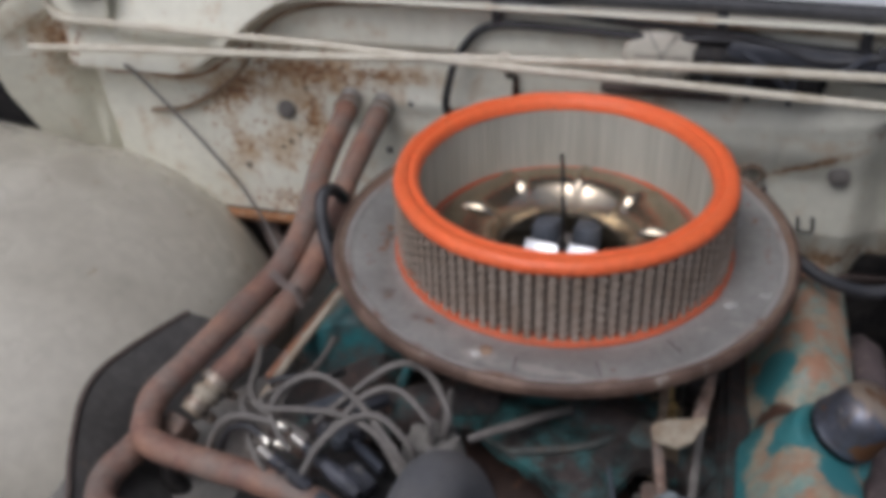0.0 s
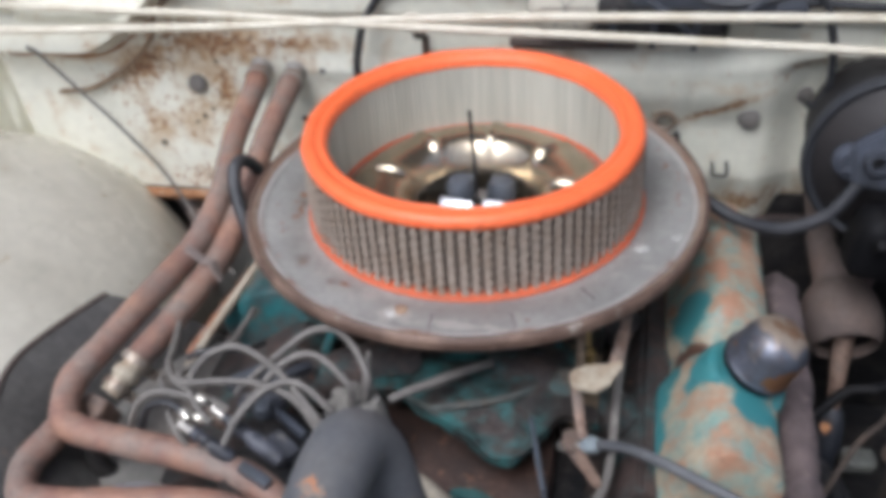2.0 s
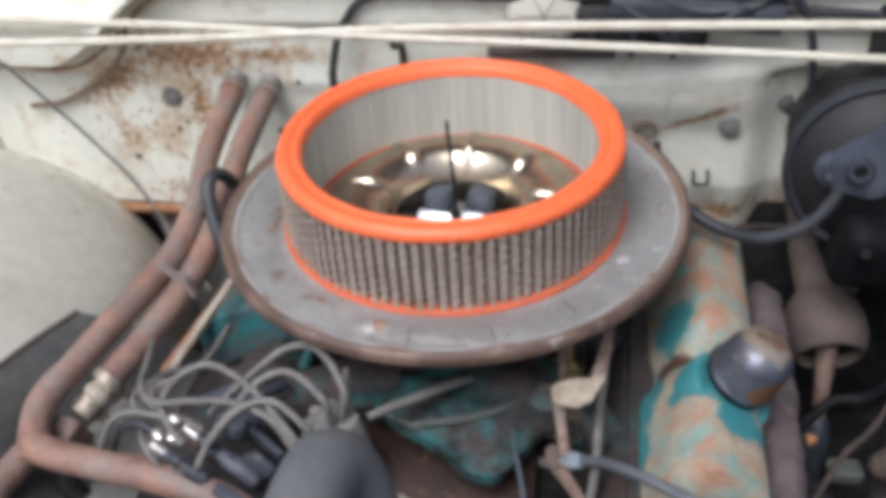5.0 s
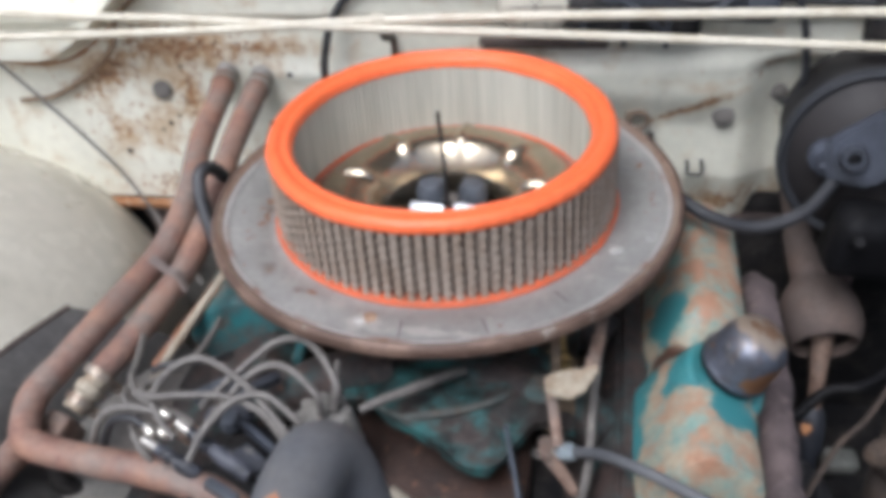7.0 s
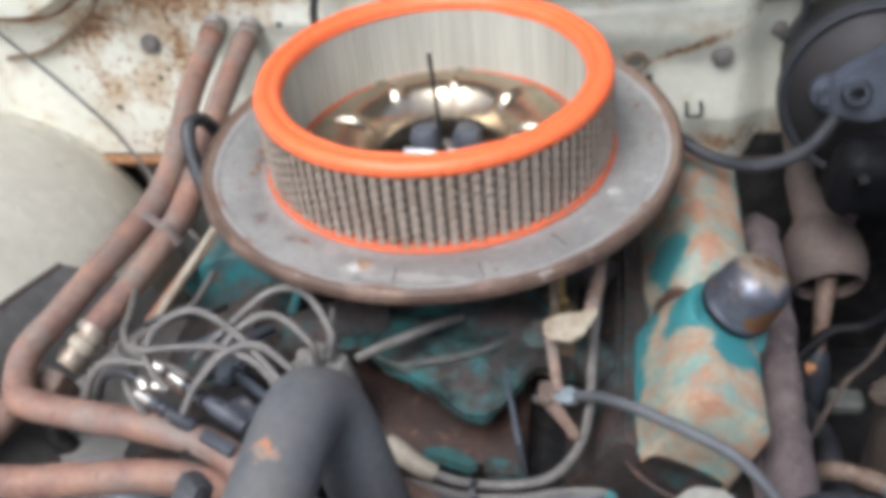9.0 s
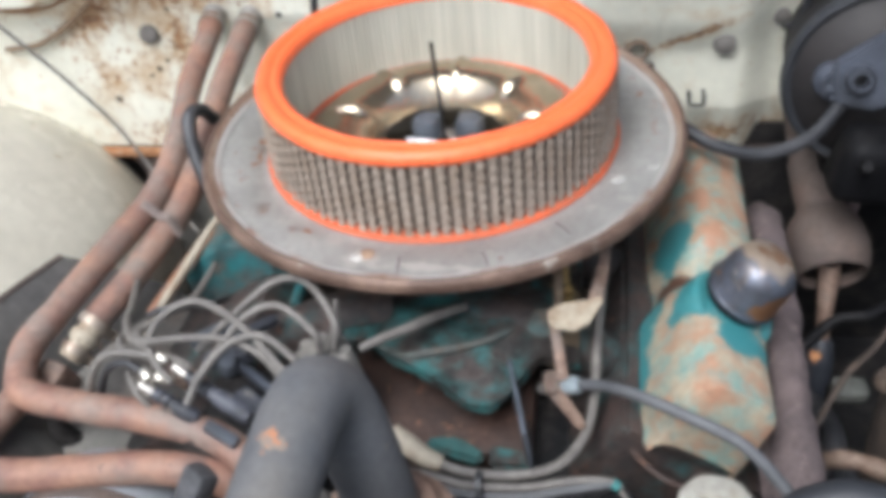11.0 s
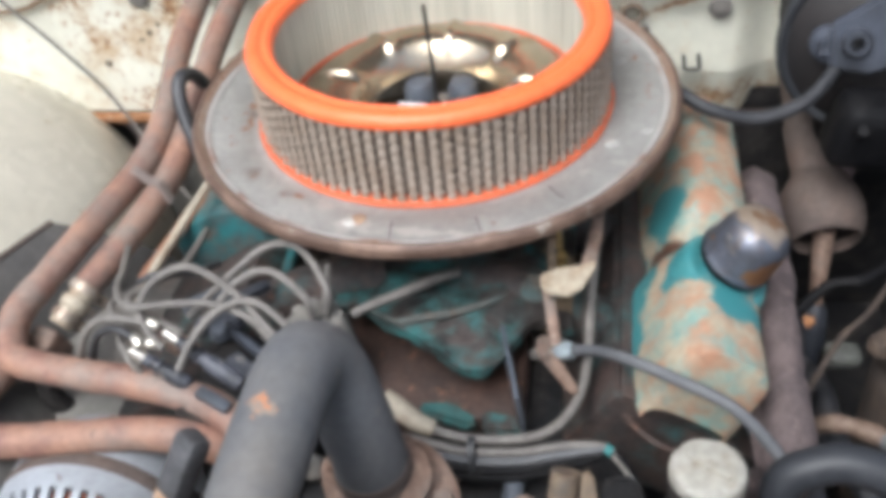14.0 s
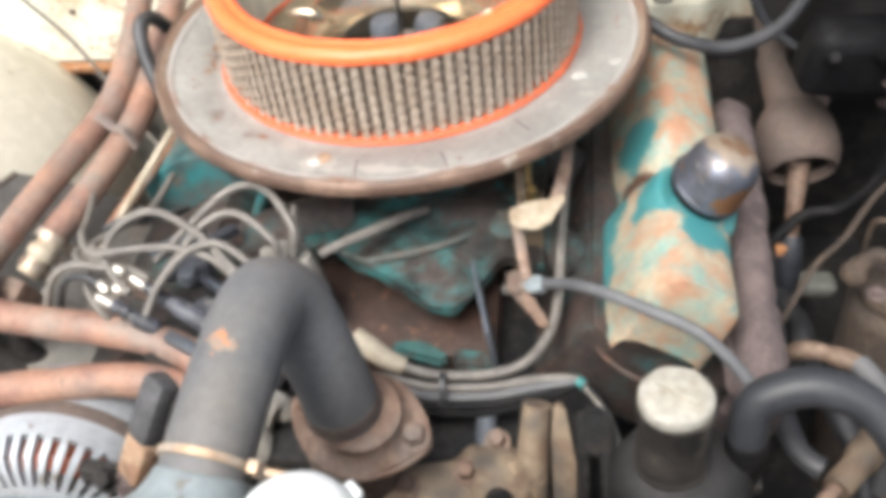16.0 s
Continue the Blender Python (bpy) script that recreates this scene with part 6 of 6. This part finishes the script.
for x, z in ((0.40, 1.02), (0.43, 1.028), (0.465, 1.012)):
    part("screw", lathe([(0, 0.004), (0.006, 0.003), (0.008, 0), (0, 0)], 14, toward((x, FW - 0.028, z), (x, FW - 1, z))), M_LIP, relay, "rust-orange screw")

# ---- brake booster and dark hardware on the right ----
boost = thing("brake_booster", (0.40, FW, 0.85), "black round brake booster on the firewall", "brake booster")
bmx = toward((0.386, 0.190, 0.918), (0.371, -0.031, 0.943))
part("shell", lathe([(0, 0.094), (0.030, 0.093), (0.050, 0.087), (0.066, 0.077), (0.074, 0.069), (0.0775, 0.066), (0.0775, 0.050), (0.078, -0.025), (0, -0.025)], 72, bmx), M_BOOSTER, boost)
part("rim_band", lathe([(0.0770, 0.066), (0.0830, 0.070), (0.0862, 0.066), (0.0868, 0.060), (0.0855, 0.052), (0.0770, 0.050)], 72, bmx, closed=True), M_BLACKGLOSS, boost, "black rolled rim of the booster")
part("check_valve", join(lathe([(0, 0.018), (0.008, 0.018), (0.009, 0.010), (0.016, 0.008), (0.016, 0), (0, 0)], 20, bmx @ pose(-0.046, 0.012, 0.086)), tube([bmx @ Vector((-0.046, 0.012, 0.094)), bmx @ Vector((-0.050, 0.004, 0.108))], 0.006, 10)), M_MASTER, boost, "blue-grey check valve")
master = thing("master_cylinder", (0.36, 0.08, 0.93), "blue-grey master cylinder casting", "master cylinder")
mm = toward((0.352, 0.088, 0.952), (0.345, 0.0, 0.975))
mount = part("mount", prism([(-0.020, -0.026), (0.020, -0.030), (0.068, 0.006), (0.066, 0.048), (0.018, 0.040), (-0.022, 0.012)], 0.014, mm @ pose(0, 0, -0.010), 0.004), M_MASTER, master, "three-cornered mounting flange")
part("nut", lathe([(0.006, 0.013), (0.010, 0.013), (0.0125, 0.009), (0.0125, 0), (0.006, 0)], 24, mm @ pose(0, 0, 0.004), closed=True), M_MASTER, mount, "round mounting boss")
part("bolt", hex_bolt(mm @ Vector((0, 0, 0.004)), mm.to_3x3() @ UP, 0.006, 0.006, False), M_OILY, mount, "dark sunk bolt")
part("casting", tube([(0.42, 0.10, 0.965), (0.415, 0.03, 0.975), (0.41, -0.03, 0.985)], 0.026, 20), M_MASTER, master)
part("reservoir", slab((0.06, 0.10, 0.05), pose(0.435, 0.03, 1.000, 4, 0, -8), 0.012), M_MASTER, master)
pvalve = thing("brake_valve", (0.37, 0.06, 0.86), "black brake valve block below the master cylinder", "valve")
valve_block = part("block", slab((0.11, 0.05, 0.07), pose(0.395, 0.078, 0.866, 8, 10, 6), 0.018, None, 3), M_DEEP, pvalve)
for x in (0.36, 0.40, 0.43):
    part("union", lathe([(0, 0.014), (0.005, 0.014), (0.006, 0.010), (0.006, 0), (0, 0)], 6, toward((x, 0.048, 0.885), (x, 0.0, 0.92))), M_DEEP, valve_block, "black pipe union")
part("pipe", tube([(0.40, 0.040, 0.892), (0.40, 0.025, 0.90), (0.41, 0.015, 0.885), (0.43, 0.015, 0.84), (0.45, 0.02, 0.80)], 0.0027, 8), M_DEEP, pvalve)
single("booster_hose", tube([(0.185, 0.085, 0.925), (0.205, 0.052, 0.924), (0.232, 0.038, 0.914), (0.272, 0.040, 0.904), (0.312, 0.058, 0.909), (0.338, 0.084, 0.924), (0.352, 0.105, 0.938)], 0.0062, 12, 8), M_BLACK, "black rubber brake booster vacuum hose", "hose")

can = thing("steering_coupling", (0.35, 0.09, 0.62), "brown dusty steering shaft coupling with cone", "steering coupling")
sm = toward((0.3510, 0.1670, 0.7790), (0.3600, 0.0770, 0.7370))
cone_m = toward(sm @ Vector((0, 0, 0.088)), (0.3556, 0.0500, 0.6591))
part("shell", lathe([(0, 0.030), (0.024, 0.030), (0.029, 0.035), (0.035, 0.044), (0.0390, 0.056), (0.0412, 0.070), (0.0408, 0.082), (0.0380, 0.092), (0.0345, 0.099), (0.0320, 0.101), (0.0305, 0.098), (0.030, 0.088), (0, 0.090)], 48, sm), M_BROWNCAN, can)
part("sleeve", lathe([(0, -0.03), (0.0235, -0.03), (0.0235, 0.012), (0.0225, 0.018), (0.0235, 0.024), (0.0235, 0.034), (0, 0.034)], 40, sm), M_BROWNCAN, can, "dark brown sleeve")
# black disc stands for the shade inside the hollow shell
part("hollow_shade", lathe([(0, 0.0850), (0.0298, 0.0850), (0.0298, 0.090), (0.020, 0.092), (0.014, 0.090), (0, 0.090)], 40, sm), M_DEEP, can, "black disc painting the shaded hollow round the cone")
part("cone", lathe([(0, 0.0), (0.0108, 0.0), (0.0102, 0.014), (0.0078, 0.05), (0.0066, 0.085), (0, 0.085)], 24, cone_m), M_ALLOYRUST, can, "rusty tapered cone")
part("shaft", lathe([(0, 0.078), (0.009, 0.078), (0.012, 0.084), (0.014, 0.10), (0.0135, 0.125), (0.010, 0.130), (0.010, 0.15), (0.015, 0.155), (0.017, 0.17), (0.015, 0.19), (0.018, 0.20), (0.018, 0.24), (0, 0.24)], 20, cone_m), M_DARKBLUE, can, "dark blue-black rubber shaft boot")
pedal = thing("pedal_bracket", (0.40, FW - 0.03, 0.74), "black pedal bracket below the booster", "bracket")
pedal_plate = part("plate", slab((0.15, 0.05, 0.11), pose(0.425, 0.185, 0.79, 10, 0, 0), 0.01), M_OILY, pedal)
for x, z in ((0.375, 0.820), (0.42, 0.828), (0.465, 0.820), (0.385, 0.765), (0.45, 0.765)):
    part("bolt", hex_bolt((x, 0.158 + 0.17 * (z - 0.79), z), (0, -1, 0.15), 0.007, 0.007), M_RUSTIRON, pedal_plate)
single("column_tube", tube([(0.340, 0.26, 0.850), (0.346, 0.21, 0.808), (0.350, 0.176, 0.783)], 0.0215, 20), M_BROWNCAN, "dark steering column tube", "tube")
box = thing("steering_gear", (0.43, -0.05, 0.44), "dirty brown steering gear box", "steering gear")
part("housing", lathe([(0, 0.06), (0.03, 0.06), (0.042, 0.052), (0.046, 0.04), (0.046, -0.22), (0, -0.22)], 32, pose(0.425, -0.075, 0.665)), M_GEAR, box)
gear_top = part("top_cover", prism([(0.040 * math.cos(a), 0.040 * math.sin(a)) for a in [k * math.pi / 6 for k in range(12)]], 0.012, pose(0.425, -0.075, 0.723), 0.003), M_GEAR, box)
for a in (0.4, 2.0, 3.6, 5.2):
    part("bolt", hex_bolt((0.425 + 0.030 * math.cos(a), -0.075 + 0.030 * math.sin(a), 0.735), UP, 0.006, 0.006), M_RUSTIRON, gear_top)
# clutter in the dark beside the engine
lever = thing("pitman_lever", (0.3723, -0.0957, 0.7700), "dirty brown lever lying on the steering gear", "lever")
part("arm", uneven(tube([(0.3723, -0.0957, 0.7700), (0.3861, -0.0810, 0.7700), (0.4006, -0.0772, 0.7700), (0.4189, -0.0937, 0.7700)], lambda t: 0.0085 - 0.003 * t, 12, 8), 0.0015, 70), M_GEAR, lever)
part("rust_end", uneven(lathe([(0, 0.008), (0.008, 0.007), (0.011, 0.002), (0.011, -0.006), (0, -0.006)], 16, pose(0.3723, -0.0957, 0.7700)), 0.0012, 90), M_GEAR, lever, "rusty lever end")
single("pale_fitting", uneven(slab((0.032, 0.020, 0.018), pose(0.3550, -0.0619, 0.7200, 12, 8, 10), 0.006, None, 3), 0.0015, 80), M_FITTING, "pale green-grey plastic fitting in the dark gap", "fitting")
single("loom_wire", tube([(0.335, -0.02, 0.66), (0.345, -0.07, 0.675), (0.340, -0.12, 0.69), (0.350, -0.17, 0.70), (0.365, -0.22, 0.69), (0.37, -0.27, 0.66)], 0.010, 10, 6, wobble=0.2), M_BLACK, "black taped wiring loom", "wiring loom")
single("loom_wire", tube([(0.33, -0.13, 0.69), (0.355, -0.155, 0.70), (0.38, -0.165, 0.715), (0.41, -0.16, 0.72), (0.45, -0.13, 0.74)], 0.004, 8, 6), M_BLACK, "dark wire crossing the dark gap", "wire")
single("brake_pipe", tube([(0.31, -0.13, 0.735), (0.330, -0.105, 0.76), (0.344, -0.089, 0.774), (0.368, -0.063, 0.775), (0.393, -0.025, 0.776), (0.412, 0.0, 0.778), (0.428, 0.009, 0.780), (0.437, -0.005, 0.776), (0.430, -0.023, 0.772), (0.413, -0.030, 0.768), (0.404, -0.022, 0.755), (0.402, -0.02, 0.70)], 0.0029, 8, 6), M_GEAR, "rusty steel brake pipe bent in a loop", "pipe")
feed = single("brake_line", tube([(0.416, 0.062, 0.853), (0.416, 0.038, 0.851), (0.415, 0.012, 0.848), (0.422, -0.006, 0.838), (0.440, -0.014, 0.822), (0.47, -0.02, 0.79)], 0.0042, 10, 6), M_PIPE, "dusty steel brake line from the valve", "pipe")
part("union", lathe([(0, 0.022), (0.006, 0.022), (0.0085, 0.018), (0.0085, 0.006), (0.012, 0.004), (0.012, -0.010), (0, -0.010)], 6, toward((0.416, 0.076, 0.854), (0.416, 0.04, 0.851))), M_RUSTIRON, feed, "rusty pipe union")
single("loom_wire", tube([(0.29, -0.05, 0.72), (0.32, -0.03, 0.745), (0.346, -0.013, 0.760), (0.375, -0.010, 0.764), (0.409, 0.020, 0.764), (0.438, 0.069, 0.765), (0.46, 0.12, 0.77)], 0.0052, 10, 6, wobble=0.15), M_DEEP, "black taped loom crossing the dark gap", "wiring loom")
# hood hinge at the far end of the firewall
hinge = thing("hood_hinge", (-0.60, FW - 0.03, 1.03), "dark hood hinge spring and cream arm", "hinge")
part("spring", tube([(-0.585, FW - 0.045, 1.098), (-0.565, FW - 0.04, 1.092), (-0.545, FW - 0.03, 1.088)], 0.020, 16), M_OILY, hinge)
part("arm", slab((0.18, 0.012, 0.055), pose(-0.713, FW - 0.020, 1.028, 0, -32, 0), 0.006), M_FIREWALL, hinge, "cream painted hinge arm")
part("arm", slab((0.14, 0.012, 0.016), pose(-0.690, FW - 0.050, 1.052, 0, -36, 0), 0.004), M_FENDER, hinge, "cream painted hinge arm")
part("pivot_plate", slab((0.07, 0.006, 0.05), pose(-0.575, FW - 0.036, 1.060, 0, 8, 0), 0.004), M_FIREWALL, hinge, "rust-spotted pivot plate")
single("frame_brace", tube([(-0.47, 0.29, 0.765), (-0.43, 0.262, 0.755), (-0.395, 0.225, 0.748), (-0.36, 0.18, 0.735)], 0.012, 12), M_BROWNCAN, "dusty brown brace below the firewall", "brace")
